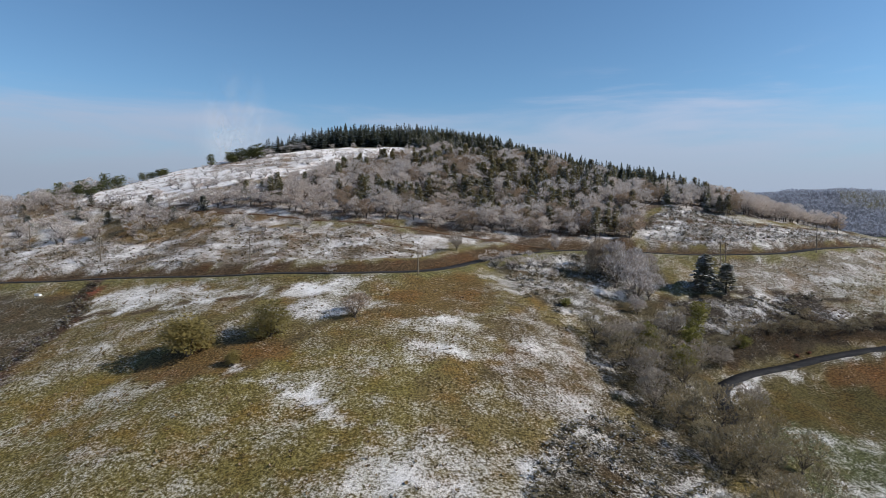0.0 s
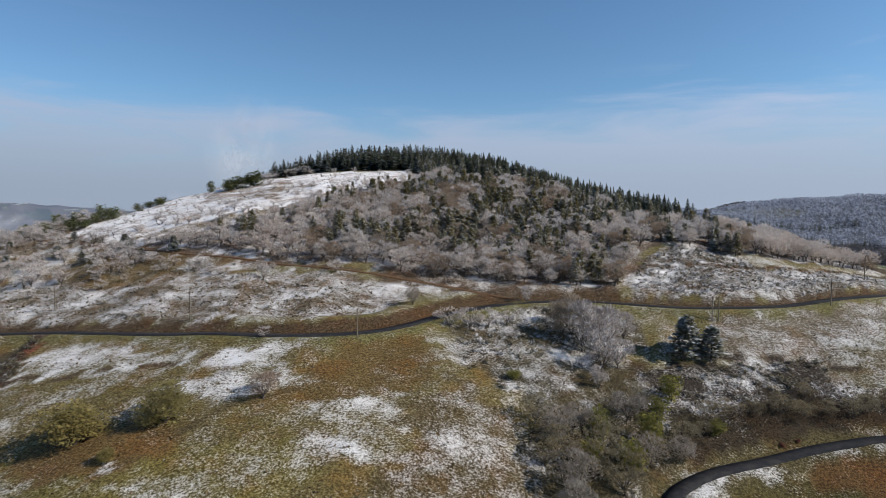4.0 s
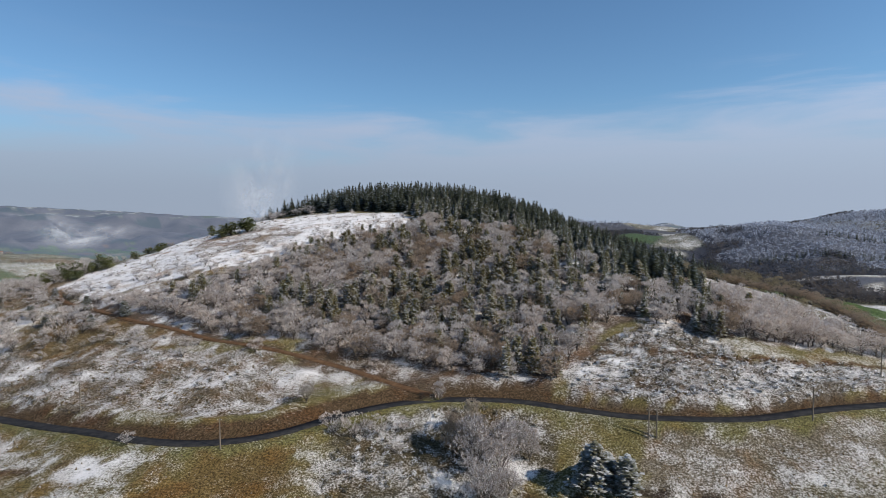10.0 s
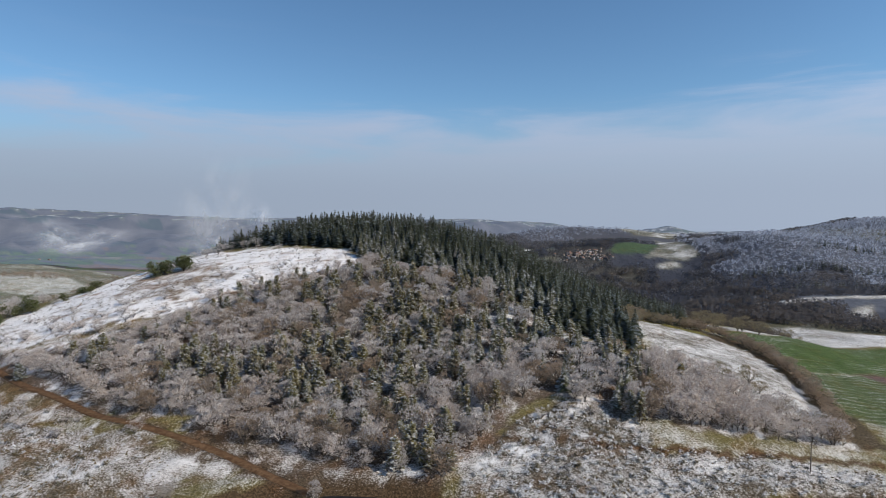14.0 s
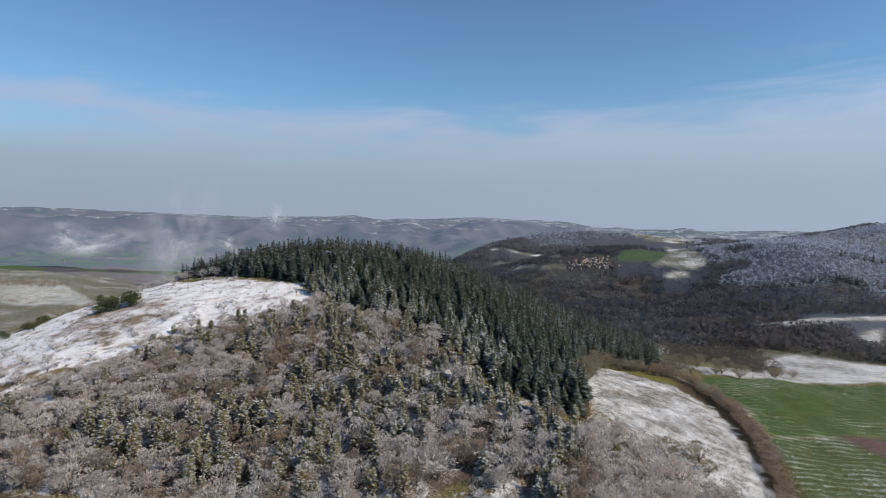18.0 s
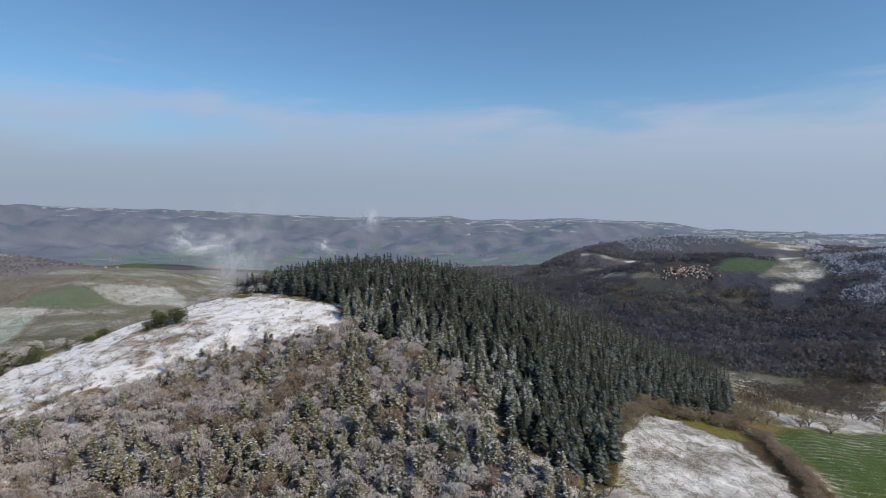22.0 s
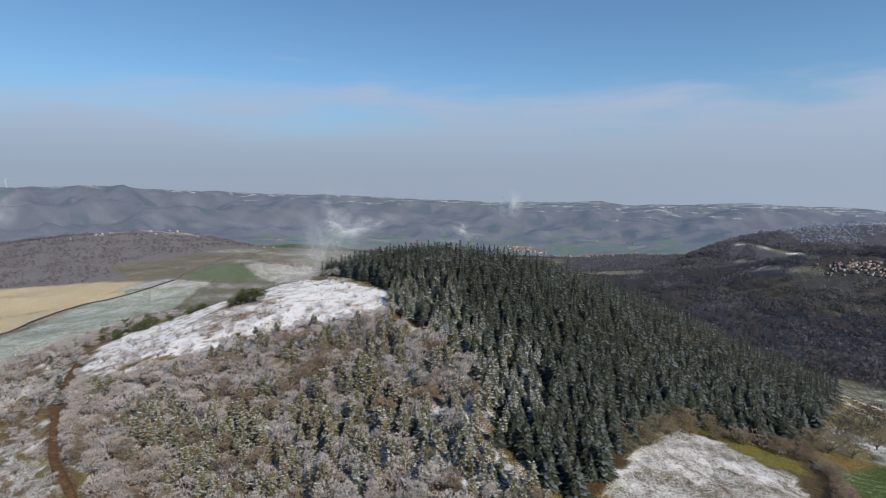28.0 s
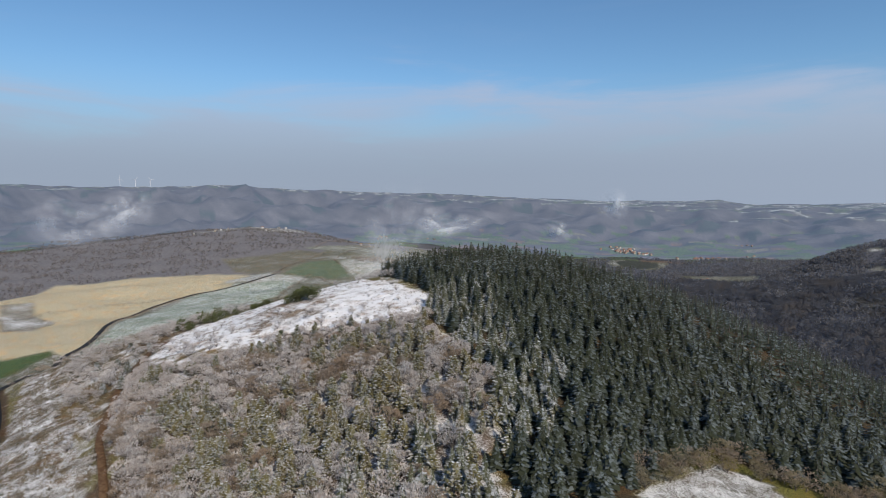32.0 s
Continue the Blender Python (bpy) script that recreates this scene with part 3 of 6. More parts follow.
farm = (rr > 480) | (fx < -215) | (fy > 540)
lay(farm, (0.14, 0.136, 0.088), 0.36, 0.0, 0.2)
patch = ripple(fx, fy, 260, 51)
lay(farm & (rr > 520) & ((patch > -0.35) | ((rr < 1150) & (fx > -200))) & ~((fx < -200) & (fx > -820) & (fy < 760)), None, None, 1.0)
lay(farm & (rr > 1500) & (patch < -0.62), (0.070, 0.074, 0.058), 0.08, 0.0, 0.1)
# valley shade and distance haze put into the floor colour: dark blue, paler farther
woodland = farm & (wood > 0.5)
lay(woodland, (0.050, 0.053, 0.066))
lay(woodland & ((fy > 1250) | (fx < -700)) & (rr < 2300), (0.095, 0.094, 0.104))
# beyond the valley: wooded slopes, a patchwork of fields on the floor and snowy fields on the plateau
yonder = (rr > 1750) & (np.abs(np.arctan2(fx - 150, fy - 100)) < 2.0)
steep = np.zeros(len(fx))
steep[yonder] = np.hypot(ground(fx[yonder] + 14, fy[yonder]) - ground(fx[yonder] - 14, fy[yonder]), ground(fx[yonder], fy[yonder] + 14) - ground(fx[yonder], fy[yonder] - 14)) / 28
lay(yonder, (0.084, 0.077, 0.076), 0.0, 1.0, 0.0)
soil[yonder] *= (1 + 0.28 * ripple(fx[yonder], fy[yonder], 170, 56) + 0.2 * ripple(fx[yonder], fy[yonder], 60, 57))[:, None]
lay(yonder & (ripple(fx, fy, 240, 58) > 0.55), (0.050, 0.058, 0.052))


def patchwork(mask, wide, long, seed, kinds):
    """Fields of one colour each, on a warped grid."""
    u, v = fx * 0.8 + fy * 0.6 + 0.5 * wide * ripple(fx, fy, 420, seed), fy * 0.8 - fx * 0.6 + 0.5 * wide * ripple(fx, fy, 420, seed + 1)
    u = u + np.floor(v / long) * wide * 0.37
    pick = np.sin((np.floor(u / wide) * 7.0 + np.floor(v / long) * 3.0) * 12.9898) * 0.5 + 0.5
    hedge = (np.mod(u, wide) > wide * 0.94) | (np.mod(v, long) > long * 0.92)
    for lo, hi, colour, cover in kinds:
        lay(mask & (pick >= lo) & (pick < hi) & ~hedge, colour, cover, 0.0, 0.05)


patchwork(yonder & (fz < -42 + 16 * ripple(fx, fy, 300, 59)) & (steep < 0.26), 95, 60, 54,
          ((0.0, 0.30, (0.098, 0.142, 0.058), 0.03), (0.30, 0.46, (0.185, 0.130, 0.095), 0.05), (0.46, 0.56, (0.22, 0.20, 0.14), 0.2), (0.56, 0.85, (0.125, 0.148, 0.075), 0.06)))
plateau = yonder & (rr > 2500) & (fz > np.interp(np.degrees(np.arctan2(150 - fx, fy - 100)), SCARP_TURN, SCARP_HIGH) - 42 - 44 + 16 * ripple(fx, fy, 400, 52)) & (steep < 0.20)
patchwork(plateau, 120, 110, 64, ((0.0, 0.24, (0.14, 0.145, 0.11), 0.52), (0.24, 0.40, (0.115, 0.14, 0.08), 0.22), (0.62, 0.74, (0.16, 0.15, 0.11), 0.42), (0.86, 1.1, (0.14, 0.14, 0.11), 0.48)))
patchwork(yonder & (np.hypot((fx - 330) / 460, (fy - 2420) / 260) < 1) & (fz > -20), 90, 40, 66, ((0.0, 0.26, (0.10, 0.105, 0.08), 0.5), (0.35, 0.55, (0.08, 0.10, 0.055), 0.2), (0.9, 1.1, (0.10, 0.10, 0.08), 0.5)))
# the hamlet hill's floor, with distance haze mixed into its pale colour
lay((fx < -690) & (rr < 1800) & (fy < 1400), (0.178, 0.160, 0.154), 0.1, 1.0, 0.05)
lay((fx < -200) & (fx > -690) & (fy < 420) & (fy > -400) & farm, (0.16, 0.150, 0.095), 0.46, 0.0, 0.14)
# the right hill's floor, blued and paled to stand for haze
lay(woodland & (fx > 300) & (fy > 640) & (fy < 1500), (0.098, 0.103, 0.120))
# foreground pastures
near = (fy < 152) & (rr < 480) & ~farm
lay(near, (0.205, 0.158, 0.058), 0.38, 0.0, 0.12)
lay(near & (wx < -4) & (wy < 108), (0.225, 0.180, 0.054), 0.39, 0.0, 0.10)
zone([(-64, 111), (-56, 114), (-34, 112), (-28, 104), (-38, 98), (-52, 97)], (0.20, 0.130, 0.050), 0.22, 0.0, 0.1)
zone([(-12, 122), (-11, 146), (8, 154), (15, 136), (-2, 122)], (0.185, 0.125, 0.046), 0.24, 0.0, 0.12)
zone([(-7, 120), (11, 127), (10, 117), (3, 104), (-6, 104)], None, 0.56, 0.0, 0.14)
ragged([(8, 126), (20, 138), (29, 128), (35, 110), (33, 98), (18, 86), (10, 104)], (0.150, 0.110, 0.050), 0.46, 0.0, 0.12)
zone([(-94, 141), (-84, 149), (-46, 143), (-44, 134), (-70, 134), (-86, 133)], None, 0.62, 0.0, 0.12)
zone([(-30, 120), (-38, 138), (-20, 144), (-14, 126)], None, 0.62, 0.0, 0.15)
zone([(-38, 121), (-44, 128), (-28, 132), (-20, 122)], None, 0.66, 0.0, 0.1)
zone([(-40, 103.5), (-20, 90.8), (-6, 81), (6, 70), (3, 67), (-7, 79), (-21, 89), (-41, 102)], None, 0.66, 0.0, 0.1)
zone([(-12, 82), (-4, 84), (8, 78), (14, 66), (4, 60), (-14, 64)], None, 0.54, 0.0, 0.12)
zone([(-200, 152), (-97, 150), (-91, 136), (-91, 112), (-100, 60), (-200, 60)], (0.115, 0.090, 0.050), 0.30, 0.0, 0.12)
ragged([(36, 146), (32, 122), (38, 92), (62, 84), (58, 116), (72, 132), (110, 146), (110, 162), (60, 158)], (0.095, 0.076, 0.040), 0.33, 0.0, 0.2)
ragged([(14, 168), (34, 180), (60, 182), (70, 172), (50, 150), (30, 140), (16, 150)], (0.125, 0.100, 0.056), 0.44, 0.0, 0.2)
ragged([(62, 116), (80, 128), (112, 138), (200, 142), (260, 90), (140, 40), (70, 92)], (0.105, 0.086, 0.028), 0.22, 0.0, 0.12)
zone([(90, 126), (92, 133), (112, 138), (130, 132), (112, 124)], (0.16, 0.088, 0.032), 0.12, 0.0, 0.1)
ragged([(60, 104), (72, 108), (90, 108), (120, 100), (110, 60), (60, 70)], (0.115, 0.125, 0.050), 0.40, 0.0, 0.16)
zone([(86, 162), (88, 182), (130, 194), (180, 214), (280, 226), (280, 160), (112, 152)], (0.205, 0.168, 0.114), 0.45, 0.0, 0.12)
zone([(110, 152), (118, 176), (160, 190), (200, 170), (200, 150)], (0.200, 0.166, 0.092), 0.45, 0.0, 0.10)
zone([(60, 140), (61, 155), (74, 159), (108, 165), (112, 152), (100, 148), (78, 143)], (0.060, 0.047, 0.035), 0.42, 0.0, 0.2)
zone([(25, 144), (35, 150), (47, 150), (40, 140), (27, 138)], (0.09, 0.075, 0.045), 0.55, 0.0, 0.2)
zone([(8, 71), (23, 95), (33, 97), (42, 86), (42, 66), (20, 60)], (0.085, 0.070, 0.042), 0.48, 0.0, 0.2)
# the hill
zone([(-230, 176), (-230, 206), (-120, 188), (-100, 191), (-76, 200), (-49, 184), (-39, 188), (-16, 191), (-7, 184), (2, 176), (-1, 166), (-18, 157), (-52, 156), (-96, 162)], (0.190, 0.143, 0.090), 0.52, 0.0, 0.15)
zone([(-14, 193), (4, 190), (12, 181), (-4, 177)], (0.19, 0.136, 0.066), 0.52, 0.0, 0.15)
lay((fy >= 190) & (fx < -45) & (fx > -215) & (fy < 262) & (snow < 0.6), (0.21, 0.158, 0.085), 0.50, 0.0, 0.18)
zone([(-128, 198), (-112, 214), (-84, 211), (-76, 203), (-82, 184), (-104, 186)], (0.20, 0.142, 0.066), 0.30, 0.0, 0.12)
zone([(-178, 240), (-160, 262), (-142, 246), (-146, 226), (-165, 222)], (0.19, 0.130, 0.070), 0.36, 0.0, 0.12)
zone(MEADOW, (0.52, 0.405, 0.315), 0.80, 0.0, 0.15)
turf = inside(MEADOW, wx, wy)
snow[turf] -= 0.20 * smooth(0.35, 0.8, ripple(fx[turf] * 0.35 + fy[turf] * 0.15, fy[turf] * 1.3 - fx[turf] * 0.5, 9, 77))
zone([(-118, 226), (-92, 238), (-62, 252), (-70, 240), (-96, 226)], (0.25, 0.19, 0.09), 0.5, 0.0, 0.15)
zone([(-110, 268), (-70, 262), (-60, 290), (-90, 312), (-120, 296)], (0.25, 0.17, 0.105), 0.62, 0.0, 0.15)
zone(MIXEDWOOD, (0.165, 0.122, 0.090), 0.50, 0.0, 0.2)
zone(PLANTATION, (0.085, 0.062, 0.035), 0.14, 0.0, 0.1)
zone([(-10, 187), (10, 183), (34, 184), (60, 187), (66, 194), (25, 195), (0, 198), (-16, 199)], (0.14, 0.100, 0.065), 0.42, 0.0, 0.16)
zone(CLEARING, (0.155, 0.126, 0.092), 0.52, 0.0, 0.12)
zone([(70, 192), (74, 209), (88, 226), (109, 226), (117, 215), (96, 206), (80, 206)], None, 0.48, 0.0, 0.25)
zone([(104, 336), (150, 356), (166, 344), (174, 320), (178, 290), (178, 240), (166, 236), (160, 320), (140, 330), (116, 322)], (0.11, 0.082, 0.048), 0.15, 0.0, 0.1)
zone([(104, 336), (146, 352), (152, 346), (140, 334), (116, 322)], (0.19, 0.17, 0.045), 0.08, 0.0, 0.08)
zone(WHITEFIELD, (0.17, 0.145, 0.105), 0.58, 0.0, 0.09)
field(GREENFIELD, (0.082, 0.128, 0.034), 0.24, 0.05)
field(STRIPEFIELD, (0.095, 0.128, 0.046), 0.33, 0.08)
field(PLOUGH, (0.17, 0.11, 0.10), 0.2, 0.1)
# sown rows: lines of snow along the drills
drill = inside(GREENFIELD, fx, fy) | inside(STRIPEFIELD, fx, fy)
rows[drill] = 1.0
snow[drill] += 0.10 * ripple(fx[drill] * 0.5 + fy[drill] * 0.25, fy[drill] * 0.9 - fx[drill] * 0.45, 30, 61)
for poly in SNOWFIELDS:
    field(poly, (0.20, 0.175, 0.12), 0.62, 0.10)
row = inside(GREENLEFT, fx, fy)
snow[row] += 0.05 * ripple(fx[row], fy[row], 90, 62)
rows[row] = 0.35
field(GREENLEFT_3, (0.195, 0.190, 0.135), 0.36, 0.14)
field([(-917, 483), (-870, 562), (-892, 623), (-760, 640), (-702, 521), (-786, 467)], (0.205, 0.188, 0.138), 0.30, 0.12)
for spot in ((-1400, 612), (-1310, 745)):
    lay(np.hypot(fx - spot[0], fy - spot[1]) < 75 + 25 * ripple(fx, fy, 45, 227), (0.17, 0.155, 0.13), 0.42, 0.0, 0.25)
field(GREENLEFT, (0.225, 0.285, 0.190), 0.52, 0.05)
field(TAN, (0.66, 0.555, 0.365), 0.28, 0.06)
field(TANPATCH, (0.25, 0.22, 0.16), 0.5, 0.15)
field(GREENSTRIP, (0.10, 0.15, 0.06), 0.12, 0.05)
field(GREENLEFT_2, (0.165, 0.205, 0.125), 0.26, 0.06)
for poly, cover in ((WHITELEFT, 0.54), (STRIPLEFT, 0.54), (RIDGELEFT, 0.42)):
    field(poly, (0.27, 0.27, 0.20), cover, 0.03)
field(PALELEFT, (0.165, 0.18, 0.115), 0.42, 0.05)
# terraced pasture below the village
zone([(-80, 1010), (60, 960), (170, 990), (190, 1070), (60, 1082), (-60, 1120)], (0.074, 0.070, 0.060), 0.2, 0.0, 0.1)
terrace = inside([(-80, 1010), (60, 960), (170, 990), (190, 1070), (60, 1082), (-60, 1120)], fx, fy)
soil[terrace] *= (1.0 + 0.45 * np.sin(fy[terrace] * 0.33 + fx[terrace] * 0.08))[:, None]
lay(np.hypot(fx - 68, (fy - 1122) * 0.9) < 66 + 12 * ripple(fx, fy, 40, 209), (0.080, 0.080, 0.078), 0.24, 0.0, 0.2)
field(VILLAGE_GREEN, (0.080, 0.125, 0.066), 0.0, 0.05)
for poly in VILLAGE_SNOW:
    field(poly, (0.19, 0.185, 0.14), 0.46, 0.28)
# banks of the roads: bare brown grass above, green verge below
d_road, n_road = away(ROAD, fx, fy)
bank = np.interp(fx, (-60, -20, 0, 20, 60, 90, 185), (4.8, 5.4, 6.0, 5.4, 4.4, 3.9, 3.7))
lay((d_road < bank + 0.7 * ripple(fx, fy, 11, 71)) & (fy > ROAD[n_road, 1]) & (fx < 200), (0.108, 0.070, 0.038), 0.18, 0.0, 0.08)
lay((d_road < 5.0 + 1.5 * ripple(fx, fy, 9, 72)) & (fy <= ROAD[n_road, 1]), (0.19, 0.170, 0.065), 0.30, 0.0, 0.12)
d_lane, n_lane = away(LANE, fx, fy)
zone([(60, 124), (64, 134), (84, 150), (112, 154), (200, 160), (200, 152), (112, 143), (84, 136), (66, 126)], (0.060, 0.045, 0.028), 0.20, 0.0, 0.15)
lay((d_lane < 4 + ripple(fx, fy, 8, 73)), (0.13, 0.105, 0.045), 0.30, 0.0, 0.2)
lay((d_lane < 4.0 + 1.2 * ripple(fx, fy, 9, 78)) & (d_lane > 1.6) & (fx > 57) & (fx < 84) & (fy < LANE[n_lane, 1]), None, 0.56, 0.0, 0.14)
d_track, _ = away(TRACK, fx, fy)
lay(d_track < 1.7 + 0.5 * ripple(fx, fy, 7, 74), (0.110, 0.074, 0.046), 0.24, 0.0, 0.12)
d_cut, _ = away(CUTTING, fx, fy)
lay(d_cut < 1.1 + 0.3 * ripple(fx, fy, 7, 75), (0.135, 0.085, 0.048), 0.24, 0.0, 0.1)
d_wall, _ = away(FIELDBANK, fx, fy)
lay(d_wall < 2.4 + 0.8 * ripple(fx, fy, 6, 76), (0.10, 0.064, 0.042), 0.30, 0.0, 0.12)
# low banks across the pasture, a bare red cut, and dark heath above the lane
for line, half, colour in ((TERRACE, 0.9, (0.115, 0.078, 0.046)), (TERRACE_2, 1.0, (0.15, 0.115, 0.055)), (HEATHBANK, 1.0, (0.06, 0.045, 0.032))):
    d_bank, _ = away(line, fx, fy)
    lay(d_bank < half + 0.4 * ripple(fx, fy, 7, 79), colour, 0.22, 0.0, 0.1)
lay(np.hypot((fx + 93) / 2.6, (fy - 149) / 1.5) < 1, (0.27, 0.095, 0.055), 0.05, 0.0, 0.05)
d_path, _ = away(PATHWAY, fx, fy)
lay(d_path < 0.8, (0.20, 0.135, 0.085), 0.40, 0.0, 0.1)

def lattice(nx, ny, first=0):
    corner = first + (np.arange(ny - 1)[:, None] * nx + np.arange(nx - 1)[None]).ravel()
    return np.concatenate([np.stack([corner, corner + 1, corner + nx + 1], 1), np.stack([corner, corner + nx + 1, corner + nx], 1)])


near_tris, fan_tris = lattice(len(gx), len(gy)), lattice(len(FAN_TURN), len(FAN_REACH), n_cart)[:, ::-1]
turn_of = np.arctan2(150 - fx, fy - 100)
in_fan = (rr > 452) & (turn_of > FAN_TURN[0] + 0.004) & (turn_of < FAN_TURN[-1] - 0.004)
near_tris = near_tris[~in_fan[near_tris].all(1)]
ground_tris = np.concatenate([near_tris, fan_tris])
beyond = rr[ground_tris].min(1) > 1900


def sheet(name, tris, mat):
    used, tris = np.unique(tris, return_inverse=True)
    me = tri_mesh(name, np.stack([fx, fy, fz], 1)[used], tris.reshape(-1, 3), [mat])
    me.polygons.foreach_set("use_smooth", np.ones(len(me.polygons), bool))
    at = me.attributes.new("soil", "FLOAT_COLOR", "POINT")
    at.data.foreach_set("color", np.column_stack([soil, np.ones(len(fx))])[used].astype(np.float32).ravel())
    for key, values in (("snow", np.clip(snow, 0, 1)), ("wood", wood), ("rows", rows)):
        at = me.attributes.new(key, "FLOAT", "POINT")
        at.data.foreach_set("value", values[used].astype(np.float32))
    return new(name, me)


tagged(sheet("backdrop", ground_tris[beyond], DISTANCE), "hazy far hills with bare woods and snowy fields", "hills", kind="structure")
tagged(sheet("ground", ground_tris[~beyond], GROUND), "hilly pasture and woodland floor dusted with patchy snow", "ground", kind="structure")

for name, (line, level, half, _), width, mat, label in (
        ("road_upper", WAYS[0], 1.75, ASPHALT, "narrow dark asphalt road cut into the hillside"),
        ("road_lower", WAYS[1], 1.7, ASPHALT, "narrow wet asphalt lane curving down into the gully"),
        ("track", WAYS[2], 1.3, EARTH, "reddish brown earth track climbing the hill")):
    v, f = strip(line, level, width, 0.04)
    tagged(new(name, tri_mesh(name, v, f, [mat])), label, "road", kind="structure")
v, f = strip(FARLANE, ground(FARLANE[:, 0], FARLANE[:, 1]), 2.2, 0.5)
tagged(new("road_far", tri_mesh("road_far", v, f, [ASPHALT])), "dark country lane beside the stubble field", "road", kind="structure")


# ---- trees and shrubs: shapes one unit high ----
def tube(path, radii, sides=5):
    """Tapered tube along a path: verts, tris."""
    path = np.asarray(path, float)
    v, f = [], []
    for i, (p, r) in enumerate(zip(path, radii)):
        d = path[min(i + 1, len(path) - 1)] - path[max(i - 1, 0)]
        d = d / (np.linalg.norm(d) + 1e-9)
        a = np.cross(d, (0.31, 0.17, 0.93) if abs(d[2]) < 0.8 else (1, 0, 0.1))
        a /= np.linalg.norm(a)
        b = np.cross(d, a)
        for k in range(sides):
            t = 6.28318 * k / sides
            v.append(p + r * (a * np.cos(t) + b * np.sin(t)))
        if i:
            o, q = (i - 1) * sides, i * sides
            for k in range(sides):
                n = (k + 1) % sides
                f += [(o + k, o + n, q + k), (o + n, q + n, q + k)]
    return np.array(v), np.array(f)


def stack(pieces):
    v, f, n = [], [], 0
    for a, b in pieces:
        v.append(a)
        f.append(np.asarray(b) + n)
        n += len(a)
    return np.concatenate(v), np.concatenate(f)


def kites(root, tip, wide, lift):
    """Folded leaf-shaped blades: four corners and two triangles each, with a ridge that stands up by lift."""
    root, tip = np.asarray(root), np.asarray(tip)
    d = tip - root
    side = np.cross(d, (0.03, 0.05, 1.0))
    side /= np.linalg.norm(side, axis=1)[:, None] + 1e-9
    mid = root + 0.55 * d
    w = np.asarray(wide)[:, None] * np.linalg.norm(d, axis=1)[:, None]
    drop = np.array([0, 0, 1.0]) * np.asarray(lift)[:, None]
    v = np.stack([root, mid - side * w - drop, tip, mid + side * w - drop], 1).reshape(-1, 3)
    n = 4 * np.arange(len(root))[:, None]
    return v, np.concatenate([n + (0, 1, 2), n + (0, 2, 3)], 1).reshape(-1, 3)


def spruce(seed, levels=17, ring=13, snowy=0):
    """A spruce: whorls of short drooping boughs round a straight stem; snowy: pads of snow on the boughs."""
    rng = np.random.RandomState(seed)
    trunk = tube([(0, 0, -0.06), (0, 0, 0.5), (0, 0, 0.96)], (0.016, 0.011, 0.003), 4)
    roots, tips, wide, lift, pads = [], [], [], [], []
    for k in range(levels):
        z = 0.07 + 0.89 * (k / (levels - 1.0)) ** 0.92
        reach = 0.258 * (1 - z) ** 0.90 + 0.012
        n = max(4, int(ring - 0.6 * ring * z))
        for j in range(n):
            a = 6.283 * (j + 0.5 * (k % 2) + rng.uniform(-0.35, 0.35)) / n
            r = reach * rng.uniform(0.68, 1.2)
            c = np.array([np.cos(a), np.sin(a), 0])
            zz = z + rng.uniform(-0.02, 0.02)
            roots.append(c * r * 0.12 + (0, 0, zz + 0.030))
            tips.append(c * r + (0, 0, zz - 0.22 * r - 0.006))
            wide.append(rng.uniform(0.20, 0.34))
            lift.append(0.10 * r)
            if snowy and rng.uniform() < snowy * (0.65 - 0.5 * np.cos(a)):
                pads.append((c * r * 0.72 + (0, 0, zz + 0.002), 0.26 * r + 0.004))
    roots.append((0, 0, 0.9)), tips.append((0.004, 0, 1.03)), wide.append(0.12), lift.append(0)
    crown = kites(roots, tips, wide, lift)
    return (trunk, crown, snow_pads(pads, rng)) if snowy else (trunk, crown)


def snow_pads(pads, rng):
    """Small domed cushions of snow: a raised middle and a ragged rim."""
    v, f = [], []
    for at, size in pads:
        o, turn = len(v), rng.uniform(0, 6.283)
        v.append(np.asarray(at) + (0, 0, 0.30 * size))
        for k in range(5):
            q = turn + 1.2566 * k
            r = size * rng.uniform(0.6, 1.25)
            v.append(np.asarray(at) + (r * np.cos(q), r * np.sin(q), -0.12 * size))
        f += [(o, o + 1 + k, o + 1 + (k + 1) % 5) for k in range(5)]
    return np.array(v), np.array(f)


